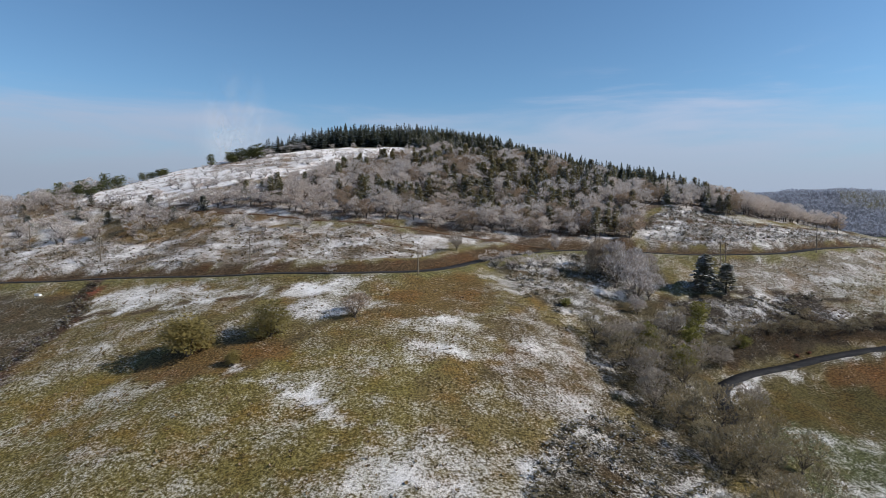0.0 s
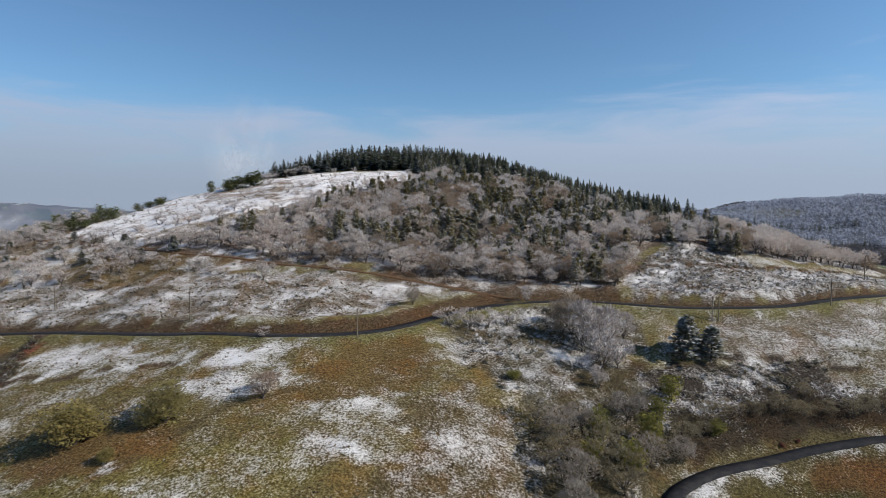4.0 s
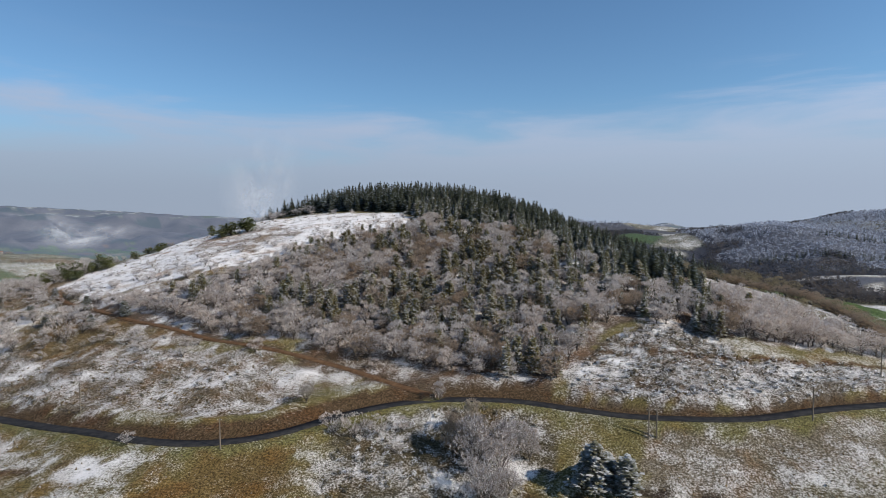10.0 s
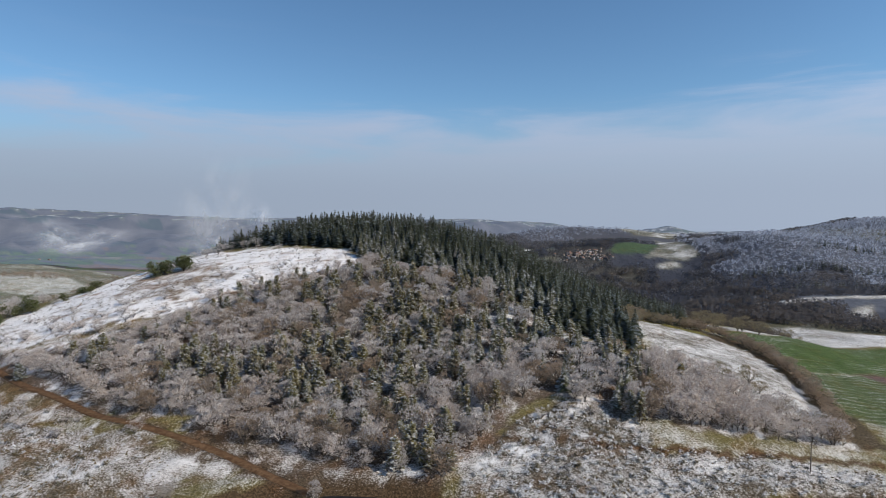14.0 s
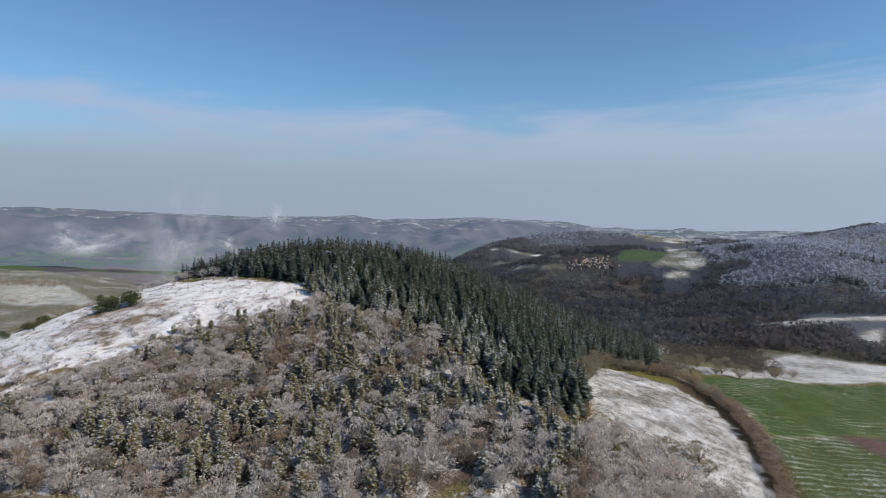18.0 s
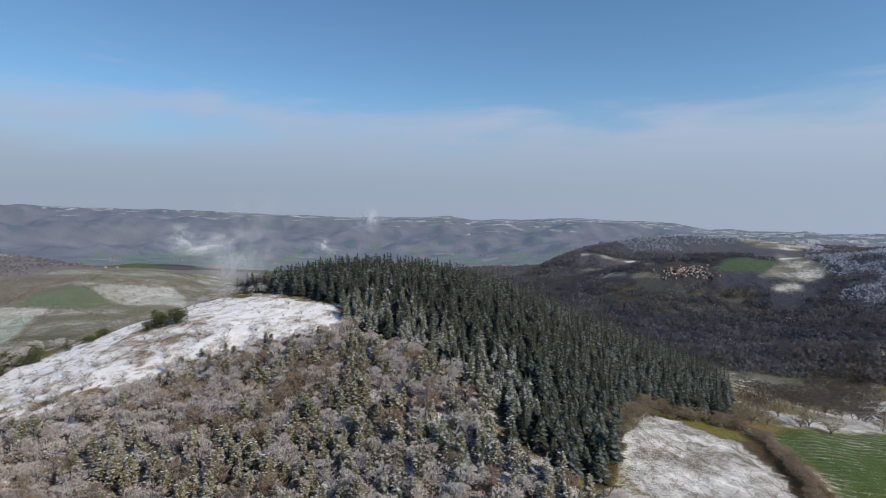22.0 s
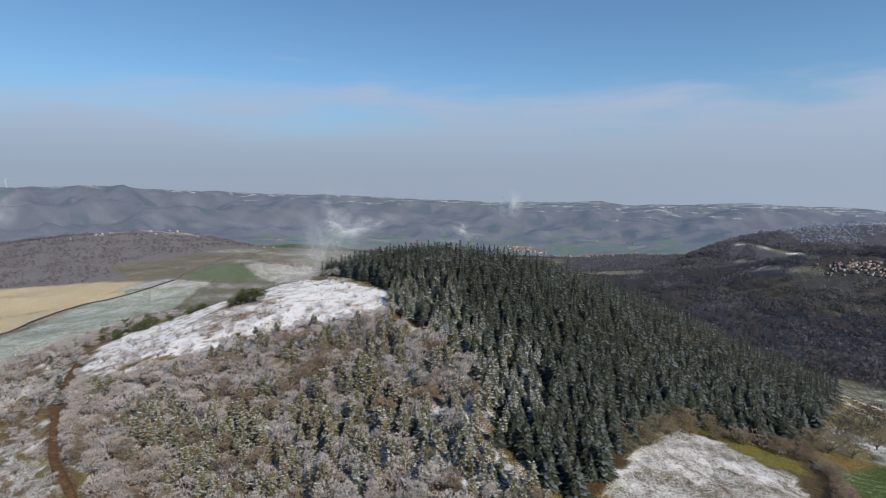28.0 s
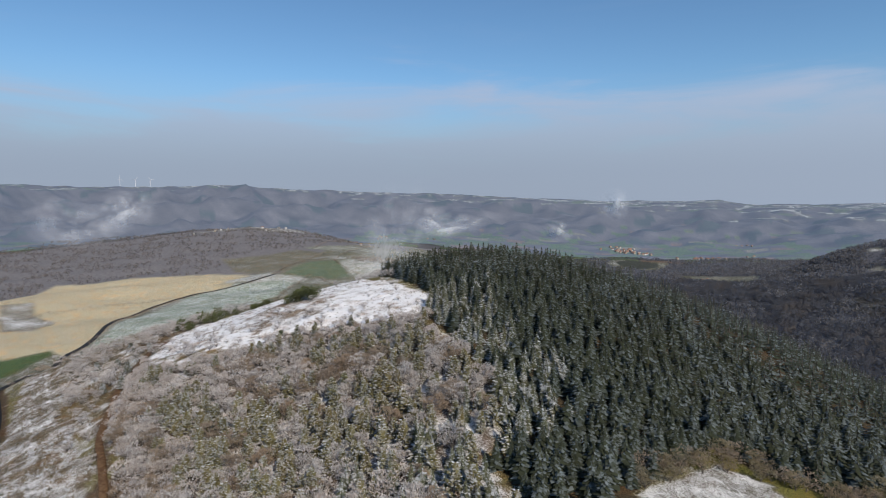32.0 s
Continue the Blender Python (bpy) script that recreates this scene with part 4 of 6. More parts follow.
def pine(seed, hubs=54, snowy=1.15):
    """A young pine: a loose cone of tufts at the ends of short boughs, with snow lying on them."""
    rng = np.random.RandomState(seed)
    bend = rng.uniform(-0.05, 0.05, 2)
    pieces = [tube([(0, 0, -0.06), (*bend * 0.6, 0.4), (*bend, 0.9)], (0.020, 0.014, 0.005), 5)]
    roots, tips, wide, lift, pads = [], [], [], [], []
    for k in range(hubs):
        z = 0.10 + 0.88 * (k + rng.uniform(0, 1)) / hubs
        reach = (0.27 * (1 - z) ** 0.62 + 0.02) * rng.uniform(0.5, 1.15)
        a = k * 2.4 + rng.uniform(-0.4, 0.4)
        base = np.array([*(bend * z), z - 0.03])
        hub = np.array([*(bend * z), z]) + reach * np.array([np.cos(a), np.sin(a), rng.uniform(-0.05, 0.15)])
        if k % 3 == 0:
            pieces.append(tube([base, hub], (0.007, 0.003), 3))
        for _ in range(10):
            d = rng.normal(size=3) * (1, 1, 0.45) + (0.5 * np.cos(a), 0.5 * np.sin(a), 0.16)
            d /= np.linalg.norm(d)
            s = rng.uniform(0.050, 0.095)
            inward = np.array([np.cos(a), np.sin(a), 0]) * reach * rng.uniform(0, 0.55)
            roots.append(hub - inward + rng.normal(size=3) * 0.016), tips.append(hub - inward + d * s)
            wide.append(rng.uniform(0.34, 0.58)), lift.append(0.014)
        for _ in range(4):
            if rng.uniform() < snowy * (0.62 - 0.42 * np.cos(a)):
                off = np.array([np.cos(a), np.sin(a), 0]) * reach * rng.uniform(-0.6, 0.15)
                pads.append((hub + off + rng.normal(size=3) * (0.028, 0.028, 0.014) + (0, 0, 0.016), rng.uniform(0.022, 0.044)))
    return stack(pieces), kites(roots, tips, wide, lift), snow_pads(pads, rng)


def broadleaf(seed, spread=0.42, low=0.26, twigs=620, fine=0.016, limbs=8):
    """A bare tree: trunk, forking limbs, and a haze of twigs at their ends."""
    rng = np.random.RandomState(seed)
    pieces, ends = [], []
    fork = np.array([rng.uniform(-0.03, 0.03), rng.uniform(-0.03, 0.03), low])
    pieces.append(tube([(0, 0, -0.06), fork * 0.5, fork], (0.030, 0.024, 0.019), 6))
    for i in range(limbs):
        a = 6.283 / limbs * i + rng.uniform(-0.3, 0.3)
        out = spread * rng.uniform(0.35, 0.85)
        knee = fork + np.array([np.cos(a) * out * 0.45, np.sin(a) * out * 0.45, rng.uniform(0.16, 0.26)])
        end = knee + np.array([np.cos(a) * out * 0.5, np.sin(a) * out * 0.5, rng.uniform(0.08, 0.34)])
        end[2] = min(end[2], 0.93)
        pieces.append(tube([fork - (0, 0, 0.03), knee, end], (0.013, 0.008, 0.003), 4 if limbs > 6 else 3))
        for u in (0.35, 0.7, 1.0):
            ends.append(knee + (end - knee) * u)
        ends.append(fork + (knee - fork) * 0.6)
        for _ in range(2):
            p = knee + (end - knee) * rng.uniform(0.1, 0.8)
            q = p + rng.normal(size=3) * (0.10, 0.10, 0.05) + (0, 0, 0.09)
            pieces.append(tube([p, q], (0.006, 0.002), 3))
            ends.append(q)
    ends = np.array(ends)
    hub = ends[rng.randint(len(ends), size=twigs)] + rng.normal(size=(twigs, 3)) * (0.072, 0.072, 0.06)
    # half of the twigs fill out a rounded crown
    round_d = rng.normal(size=(twigs, 3))
    round_d /= np.linalg.norm(round_d, axis=1)[:, None]
    knobs = rng.normal(size=(15, 3)) * (1, 1, 0.9) + (0, 0, 0.25)
    knobs /= np.linalg.norm(knobs, axis=1)[:, None]
    knobs = np.array([0, 0, 0.50 + 0.4 * low]) + knobs * (spread * 0.72, spread * 0.72, 0.34 - 0.3 * low) * rng.uniform(0.75, 1.05, 15)[:, None]
    round_d[:, 2] = np.abs(round_d[:, 2]) - 0.25
    shell = knobs[rng.randint(15, size=twigs)] + round_d * 0.145 * rng.uniform(0.75, 1.0, twigs)[:, None]
    hub = np.where((rng.uniform(size=twigs) < 0.74)[:, None], shell, hub)
    heart = np.array([fork[0], fork[1], low + 0.12])
    out = hub - heart
    out /= np.linalg.norm(out, axis=1)[:, None]
    d = out * 0.75 + rng.normal(size=(twigs, 3)) * 0.5 + (0, 0, 0.22)
    d /= np.linalg.norm(d, axis=1)[:, None]
    length = rng.uniform(0.045, 0.105, twigs)[:, None]
    tip = hub + d * length
    tip[:, 2] = np.clip(tip[:, 2], 0.04, 1.0)
    side = np.cross(d, rng.normal(size=(twigs, 3)))
    side /= np.linalg.norm(side, axis=1)[:, None]
    w = fine * rng.uniform(0.5, 1.1, twigs)[:, None]
    mid = hub + d * length * 0.45
    bent = mid + side * length * rng.uniform(0.3, 0.6, twigs)[:, None] + d * length * 0.35
    v = np.stack([hub - side * w * 0.5, hub + side * w * 0.5, tip, mid - side * w * 0.3, mid + d * w, bent], 1).reshape(-1, 3)
    n = 6 * np.arange(twigs)[:, None]
    f = np.concatenate([n + (0, 1, 2), n + (3, 4, 5)], 1).reshape(-1, 3)
    return stack(pieces), (v, f)


def leafy(seed, leaves=420, squat=1.0, leaf=1.0):
    """A dense shrub: short stems and a lumpy crown of small leaves."""
    rng = np.random.RandomState(seed)
    stems = [tube([(0, 0, -0.06), (0.16 * np.cos(a), 0.16 * np.sin(a), 0.45)], (0.022, 0.006), 4) for a in (0.3, 1.7, 2.9, 4.4, 5.5)]
    lumps = [(0.33 * rng.uniform(0.2, 1) * np.cos(a), 0.33 * rng.uniform(0.2, 1) * np.sin(a), rng.uniform(0.16, 0.72)) for a in np.arange(15) * 2.4]
    lumps = np.array(lumps + [(0, 0, 0.72)])
    c = lumps[rng.randint(len(lumps), size=leaves)]
    d = rng.normal(size=(leaves, 3))
    d /= np.linalg.norm(d, axis=1)[:, None]
    root = c + d * rng.uniform(0.13, 0.24, leaves)[:, None] * (1, 1, 0.9)
    root[:, 2] = np.clip(root[:, 2], 0.03, 1)
    tip = root + (d + rng.normal(size=(leaves, 3)) * 0.7) * leaf * rng.uniform(0.04, 0.075, leaves)[:, None]
    root[:, 2] *= squat
    tip[:, 2] *= squat
    return stack(stems), kites(root, tip, rng.uniform(0.4, 0.7, leaves), np.full(leaves, 0.012))


def tuft(seed, blades=11):
    """A tussock of dead grass: leaning blades from one foot."""
    rng = np.random.RandomState(seed)
    a = rng.uniform(0, 6.283, blades)
    out = np.stack([np.cos(a), np.sin(a), np.zeros(blades)], 1)
    root = out * rng.uniform(0.0, 0.3, blades)[:, None] - (0, 0, 0.08)
    tip = root + out * rng.uniform(0.25, 0.8, blades)[:, None] + np.array([0, 0, 1.0]) * rng.uniform(0.5, 1.05, blades)[:, None]
    return kites(root, tip, rng.uniform(0.14, 0.30, blades), np.full(blades, 0.05))


def clump(seed, pads=20):
    """A far tree: loose pads set on a ragged dome."""
    rng = np.random.RandomState(seed)
    d = rng.normal(size=(pads, 3)) * (1, 1, 0.8) + (0, 0, 0.5)
    d /= np.linalg.norm(d, axis=1)[:, None]
    c = d * (0.48, 0.48, 0.52) * rng.uniform(0.65, 1.1, pads)[:, None] + (0, 0, 0.42)
    e = d + rng.normal(size=(pads, 3)) * 0.8
    a = np.cross(e, rng.normal(size=(pads, 3)))
    a /= np.linalg.norm(a, axis=1)[:, None]
    b = np.cross(e / np.linalg.norm(e, axis=1)[:, None], a)
    s = rng.uniform(0.12, 0.23, pads)[:, None]
    v = np.stack([c + a * s + d * 0.05, c - a * s * 0.5 + b * s * 0.9, c - a * s * 0.5 - b * s * 0.9 + d * 0.1], 1).reshape(-1, 3)
    return v, np.arange(3 * pads).reshape(-1, 3)


SHAPES = {
    "spruce_tree": [spruce(s) for s in (1, 2, 3, 4)],
    "snowy_spruce": [spruce(s, 16, 11, 0.45) for s in (16, 17, 18)],
    "pine_tree": [pine(s) for s in (11, 12, 13, 14)],
    "bare_tree": [broadleaf(s, 0.46, 0.13, 700, 0.030) for s in (21, 22, 23, 24)],
    "bare_shrub": [broadleaf(s, 0.50, 0.08, 420, 0.032) for s in (31, 32, 33)],
    "olive_shrub": [leafy(s, 5200, 1.0, 0.32) for s in (41, 42)],
    "evergreen_tree": [leafy(s, 1100, 1.0, 0.75) for s in (51, 52)],
    "dark_pine": [pine(s, 90, 0.06) for s in (15, 16)],
    "brown_tree": [broadleaf(s, 0.52, 0.12, 900, 0.018) for s in (81, 82, 83, 84)],
    "frosted_tree": [broadleaf(s, 0.46, 0.10, 1500, 0.017) for s in (85, 86, 87)],
    "thin_shrub": [broadleaf(s, 0.55, 0.10, 150, 0.046, 4) for s in (91, 92, 93)],
    "tuft": [tuft(s) for s in (64, 65, 66)],
    "scrub": [leafy(s, 56, 0.9, 1.7) for s in (61, 62, 63)],
}
CLUMPS = [clump(s) for s in range(70, 76)]


def grow(name, crown_mat, label, category, group):
    """The trees of one kind, each as an Empty with trunk and crown; the pattern of every variant stands first."""
    made = {}

    def plant(variant, x, y, height, turn, width=1.0, text="", lean=0.0):
        trunk, crown, *caps = SHAPES[name][variant % len(SHAPES[name])]
        k = variant % len(SHAPES[name])
        if k not in made:
            slots = np.concatenate([np.full(len(c[1]), j) for j, c in enumerate((crown, *caps))])
            made[k] = (tri_mesh("trunk", *trunk, [BARK]), tri_mesh("crown", *stack([crown, *caps]), [crown_mat, CAPSNOW], slots))
        ob = new(name)
        ob.matrix_basis = pose(x, y, float(terrain(x, y)), lean, 0, turn) @ Matrix.Diagonal((height * width, height * width, height, 1))
        part("trunk", made[k][0], ob)
        part("crown", made[k][1], ob)
        return tagged(ob, text or label, category, group)

    return plant


def forest(name, shapes, spots, heights, mats, label, category, seed, width=1.0, sink=0.0, turn=6.283):
    """All the trees past counting of one kind, as one mesh; turn: how far each is turned, in radians."""
    rng = np.random.RandomState(seed)
    spots = np.asarray(spots, float)
    z = terrain(spots[:, 0], spots[:, 1]) - sink
    which = rng.randint(len(shapes), size=len(spots))
    vs, fs, ms, n = [], [], [], 0
    for k, shape in enumerate(shapes):
        sel = np.flatnonzero(which == k)
        if not len(sel):
            continue
        parts = shape if isinstance(shape[0], tuple) else (shape,)
        for slot, (v, f) in enumerate(parts):
            a, h = rng.uniform(0, turn, len(sel)) if slot == 0 else a, heights[sel]
            c, s = np.cos(a)[:, None], np.sin(a)[:, None]
            w = (h * width)[:, None]
            p = np.stack([(v[:, 0] * c - v[:, 1] * s) * w + spots[sel, 0][:, None], (v[:, 0] * s + v[:, 1] * c) * w + spots[sel, 1][:, None],
                          v[:, 2] * h[:, None] + z[sel][:, None]], -1)
            vs.append(p.reshape(-1, 3))
            fs.append((f[None] + (np.arange(len(sel)) * len(v))[:, None, None]).reshape(-1, 3) + n)
            ms.append(np.full(len(sel) * len(f), min(slot, len(mats) - 1) if len(parts) > 1 else 0))
            n += len(sel) * len(v)
    me = tri_mesh(name, np.concatenate(vs), np.concatenate(fs), mats, np.concatenate(ms))
    return tagged(new(name, me), label, category, kind="stuff")


def scatter(poly, gap, seed, jitter=0.42, keep=None):
    """Spots on a jittered grid inside a polygon of the plan."""
    rng = np.random.RandomState(seed)
    p = np.asarray(poly, float)
    xs, ys = np.arange(p[:, 0].min(), p[:, 0].max(), gap), np.arange(p[:, 1].min(), p[:, 1].max(), gap * 0.9)
    x, y = np.meshgrid(xs, ys)
    x = x + (np.arange(len(ys)) % 2)[:, None] * gap / 2
    x, y = (x + rng.uniform(-jitter, jitter, x.shape) * gap).ravel(), (y + rng.uniform(-jitter, jitter, y.shape) * gap).ravel()
    m = inside(p, x, y)
    for line, _, half, _ in WAYS:
        m &= away(line, x, y)[0] > half + 1.6
    if keep is not None:
        m &= keep(x, y, rng)
    return np.stack([x[m], y[m]], 1)


def split_near(spots, count, spot):
    """The count spots nearest to a place of the plan, and the rest."""
    order = np.argsort(np.hypot(spots[:, 0] - spot[0], spots[:, 1] - spot[1]))
    return spots[order[:count]], spots[order[count:]]


rng = np.random.RandomState(5)
# the spruce plantation on the crown and far flank of the hill
def older(x, y):
    """The extra height of the older trees round the summit."""
    return 4.2 * np.exp(-((x + 58) / 44) ** 2) * smooth(336, 360, y) * (1 - smooth(405, 440, y))


plant_spruce = grow("spruce_tree", NEEDLE, "dark green spruce with lightly frosted branches in the plantation", "tree", "spruces of the plantation")
plant_snowy = grow("snowy_spruce", SNOWSPRUCE, "spruce with snow lying on its layered branches in the mixed wood", "tree", "snowy spruces of the mixed wood")
spots = scatter(PLANTATION, 4.5, 101, 0.5, lambda x, y, r: (y < 415) | (r.uniform(size=len(x)) < 0.6))
first, rest = split_near(spots, 300, (30, 305))
for i, (x, y) in enumerate(first):
    if rng.uniform() < 0.95 - 0.026 * (y - np.interp(x, (-24, 25, 72, 116), (334, 309, 291, 267))):
        plant_snowy(i, x, y, rng.uniform(6.2, 10.8) + older(x, y), rng.uniform(-40, 40), rng.uniform(1.1, 1.35), "spruce with snow on its branches at the plantation's edge")
    else:
        plant_spruce(i, x, y, rng.uniform(6.2, 10.8) + older(x, y), rng.uniform(0, 360), rng.uniform(1.4, 1.75))
behind = rest[:, 1] > 420
forest("spruce_plantation_beyond", [spruce(s, 8, 7) for s in (5, 6)], rest[behind], rng.uniform(7.5, 11.5, behind.sum()), [BARK, NEEDLE], "dark spruce plantation running down to the valley", "forest", 103, 1.4)
rest = rest[~behind]
rear = rest[:, 1] > 352
forest("spruce_plantation_rear", [spruce(s, 13, 9) for s in (8, 9)], rest[rear], rng.uniform(6.2, 10.8, rear.sum()) + older(*rest[rear].T), [BARK, NEEDLE], "dense dark spruce plantation behind the crest", "forest", 104, 1.75)
rest = rest[~rear]
forest("spruce_plantation", SHAPES["spruce_tree"], rest, rng.uniform(6.2, 10.8, len(rest)) + older(*rest.T), [BARK, NEEDLE], "dense dark spruce plantation with traces of frost", "forest", 102, 1.55)

# the mixed wood on the near flank
MEADOW_EDGE = catmull(MEADOW[8:] + MEADOW[:1], 2.0)


def stunted(x, y):
    """How low the trees stay towards the open meadow, from about a half to one."""
    d, _ = away(MEADOW_EDGE, x, y)
    return 0.54 + 0.46 * smooth(2, 22, d)


plant_pine = grow("pine_tree", PINE, "olive green pine with snow-laden tufts in the mixed wood", "tree", "pines of the mixed wood")
plant_bare = grow("bare_tree", TWIG, "bare grey-brown tree with hoar-frosted twigs in the wood", "tree", "bare trees of the mixed wood")
spots = scatter(MIXEDWOOD, 5.0, 111, 0.46)
pinish = ripple(spots[:, 0], spots[:, 1], 45, 112) + 0.9 * np.random.RandomState(113).normal(size=len(spots)) + 0.012 * (np.minimum(spots[:, 0], 90) - 14) + 0.05 - 1.9 * smooth(110, 126, spots[:, 0]) - 1.3 * (1 - smooth(198, 220, spots[:, 1])) - 0.5 * smooth(262, 285, spots[:, 1]) - 1.4 * smooth(58, 74, spots[:, 0]) * (1 - smooth(232, 250, spots[:, 1]))
pines, bares = spots[pinish > 0.0], spots[pinish <= 0.0]
eastern = pines[(pines[:, 0] > 48) & (pines[:, 1] > 228) & (np.random.RandomState(116).uniform(size=len(pines)) < smooth(44, 80, pines[:, 0]) * 0.75)]
pines = np.array([p for p in pines if not (eastern == p).all(1).any()])
for i, (x, y) in enumerate(eastern):
    plant_snowy(i, x, y, rng.uniform(6.0, 9.8), rng.uniform(-40, 40), rng.uniform(1.05, 1.35))
first, rest = split_near(pines, 300, (60, 235))
for i, (x, y) in enumerate(first):
    plant_pine(i, x, y, rng.uniform(5.8, 9.6) * float(stunted(x, y)[0]), rng.uniform(-40, 40), rng.uniform(1.0, 1.3))
if len(rest):
    forest("pine_stand", SHAPES["pine_tree"], rest, rng.uniform(5.8, 9.2, len(rest)) * stunted(*rest.T), [BARK, PINE, CAPSNOW], "snow-laden pines among bare trees", "forest", 114, 1.25, 0.0, 0.7)
RIGHTEDGE = [(110, 226), (150, 230), (167, 237), (165, 245), (140, 253), (127, 263), (116, 262), (112, 240)]
bares = np.concatenate([bares, scatter(RIGHTEDGE, 4.8, 117, 0.46)])
first, rest = split_near(bares, 300, (40, 225))
plant_tan = grow("bare_tree", BROWNTWIG, "bare brown tree with hardly any frost among frosted ones", "tree", "bare trees of the mixed wood")
for i, (x, y) in enumerate(first):
    (plant_tan if rng.uniform() < 0.3 else plant_bare)(i, x, y, rng.uniform(5.0, 9.4) * float(stunted(x, y)[0]), rng.uniform(0, 360), rng.uniform(1.0, 1.35))
if len(rest):
    forest("bare_wood", [broadleaf(k, 0.46, 0.13, 430, 0.038, 6) for k in (25, 26, 27)], rest, rng.uniform(5.2, 8.6, len(rest)) * stunted(*rest.T), [BARK, TWIG], "bare wood with hoar-frosted twigs", "forest", 115, 1.1)

# shrubs among the trees and over the left flank
plant_shrub = grow("bare_shrub", TWIG, "leafless shrub with frosted twigs on the hillside", "shrub", "shrubs of the hillside")
LEFTFLANK = [(-210, 190), (-150, 186), (-100, 187), (-78, 202), (-97, 204), (-120, 208), (-124, 224), (-156, 243), (-164, 290), (-220, 300)]
spots = scatter(LEFTFLANK, 5.8, 121, 0.48, lambda x, y, r: ripple(x, y, 34, 122) + 0.4 * r.normal(size=len(x)) > -0.35)
BELOWTRACK = [(-112, 184), (-76, 190), (-50, 182), (-20, 189), (8, 183), (30, 185), (60, 187), (62, 191), (24, 192), (0, 196), (-40, 197), (-78, 203)]
lower = scatter(BELOWTRACK, 5.6, 123, 0.5, lambda x, y, r: ripple(x, y, 18, 124) + 0.4 * r.normal(size=len(x)) > -0.1)
for i, (x, y) in enumerate(np.concatenate([lower, spots])[:300]):
    tall = rng.uniform(2.8, 7.8) if i >= len(lower) else rng.uniform(2.6, 5.2)
    plant_shrub(i, x, y, tall, rng.uniform(0, 360), rng.uniform(1.0, 1.35))


spots = scatter([(-120, 226), (-95, 226), (-78, 234), (-60, 254), (-38, 288), (-22, 306), (-40, 312), (-70, 300), (-92, 274), (-118, 258), (-140, 262), (-146, 240)], 6.8, 125, 0.5, lambda x, y, r: ripple(x, y, 22, 126) + 0.6 * r.normal(size=len(x)) > 0.0)
for i, (x, y) in enumerate(spots):
    plant_shrub(i, x, y, rng.uniform(1.4, 3.6), rng.uniform(0, 360), rng.uniform(1.1, 1.5), "low frosted shrub at the ragged edge of the snowy meadow")

# kinds that share a shape
SHAPES["hedge_shrub"] = SHAPES["bare_shrub"]

# ---- single trees and shrubs, from the foreground up the hill ----
plant_olive = grow("olive_shrub", OLIVE, "rounded olive-leaved shrub with bare lower stems on the pasture", "shrub", "shrubs of the pasture")
for i, (x, y, h, w) in enumerate(((-49.5, 108.5, 9.0, 1.5), (-35, 113.5, 8.4, 1.35), (-38.5, 102, 3.2, 1.2))):
    plant_olive(i, x, y, h, 40 * i, w)
SHAPES["green_shrub"] = [leafy(s, 1500, 1.0, 0.6) for s in (43, 44)]
plant_green = grow("green_shrub", YELLOWGREEN, "yellow-green shrub among bare bushes in the gully", "shrub", "green shrubs of the gully")
for i, (x, y, h, w) in enumerate(((48, 130, 6.4, 1.0), (67, 146, 6.6, 0.9), (59, 132, 7.4, 0.85), (53, 122, 6.8, 0.9), (74, 138, 3.4, 1.5), (31, 142, 2.2, 1.6), (45, 121, 5.2, 1.0), (62, 139, 5.6, 0.9))):
    plant_green(i, x, y, h, 50 * i, w)
SHAPES["red_shrub"] = SHAPES["green_shrub"]
plant_red = grow("red_shrub", REDTWIG, "small red-twigged shrub on the bank above the lane", "shrub", "red shrubs by the lane")
plant_red(0, 88, 138.5, 1.0, 0, 1.5)
plant_red(1, 92, 140, 0.8, 60, 1.6)
plant_brown = grow("brown_tree", GULLYTWIG, "bare brown tree in the overgrown gully", "tree", "trees of the gully")
plant_grey = grow("frosted_tree", GREYTWIG, "tall bare grey-brown tree with lightly frosted twigs", "tree", "frosted trees by the road")
GULLY = ((35, 129, 7), (39, 125, 8), (40, 120, 8.5), (41, 112, 9), (48, 125, 8), (55, 137, 8), (50, 115, 9), (56, 124, 8), (59, 141, 7), (40, 105, 8), (47, 104, 8.5),
         (50, 99, 10), (47, 89, 9), (50, 87, 9), (44, 90, 8), (53, 99, 9), (58, 100, 8.5), (44, 130, 6.5), (45, 117, 7.5), (61, 110, 7), (36, 118, 6), (53, 92, 9), (62, 95, 8), (55, 80, 9),
         (48, 78, 8), (64, 128, 6), (42, 99, 7))
for i, (x, y, h) in enumerate(GULLY):
    (plant_grey if i % 2 and y > 104 else plant_brown)(i, x, y, h, 57 * i, 1.1)
plant_lone = grow("frosted_tree", BROWNTWIG, "bushy bare brown tree with a rounded crown beside the road", "tree", "frosted trees by the road")
plant_lone(2, -19, 121, 6.6, 30, 1.35, "bushy bare brown tree standing alone on the snowy pasture")
for i, (x, y, h) in enumerate(((70, 136, 4), (79, 143.5, 5), (85, 145, 4), (91, 146, 5.5), (96, 146, 4.6), (102, 147, 4), (107, 147, 4.5), (111, 148, 5), (100, 153, 3.8), (118, 149, 4), (126, 150, 4.4), (74, 141, 5.5), (66, 133, 5), (134, 151, 4))):
    plant_brown(i + 1, x, y, h, 71 * i, 1.35, "bare brown bush on the bank above the lane")
plant_frost = grow("frosted_tree", HOAR, "tall bare tree white with hoar frost beside the road", "tree", "frosted trees by the road")
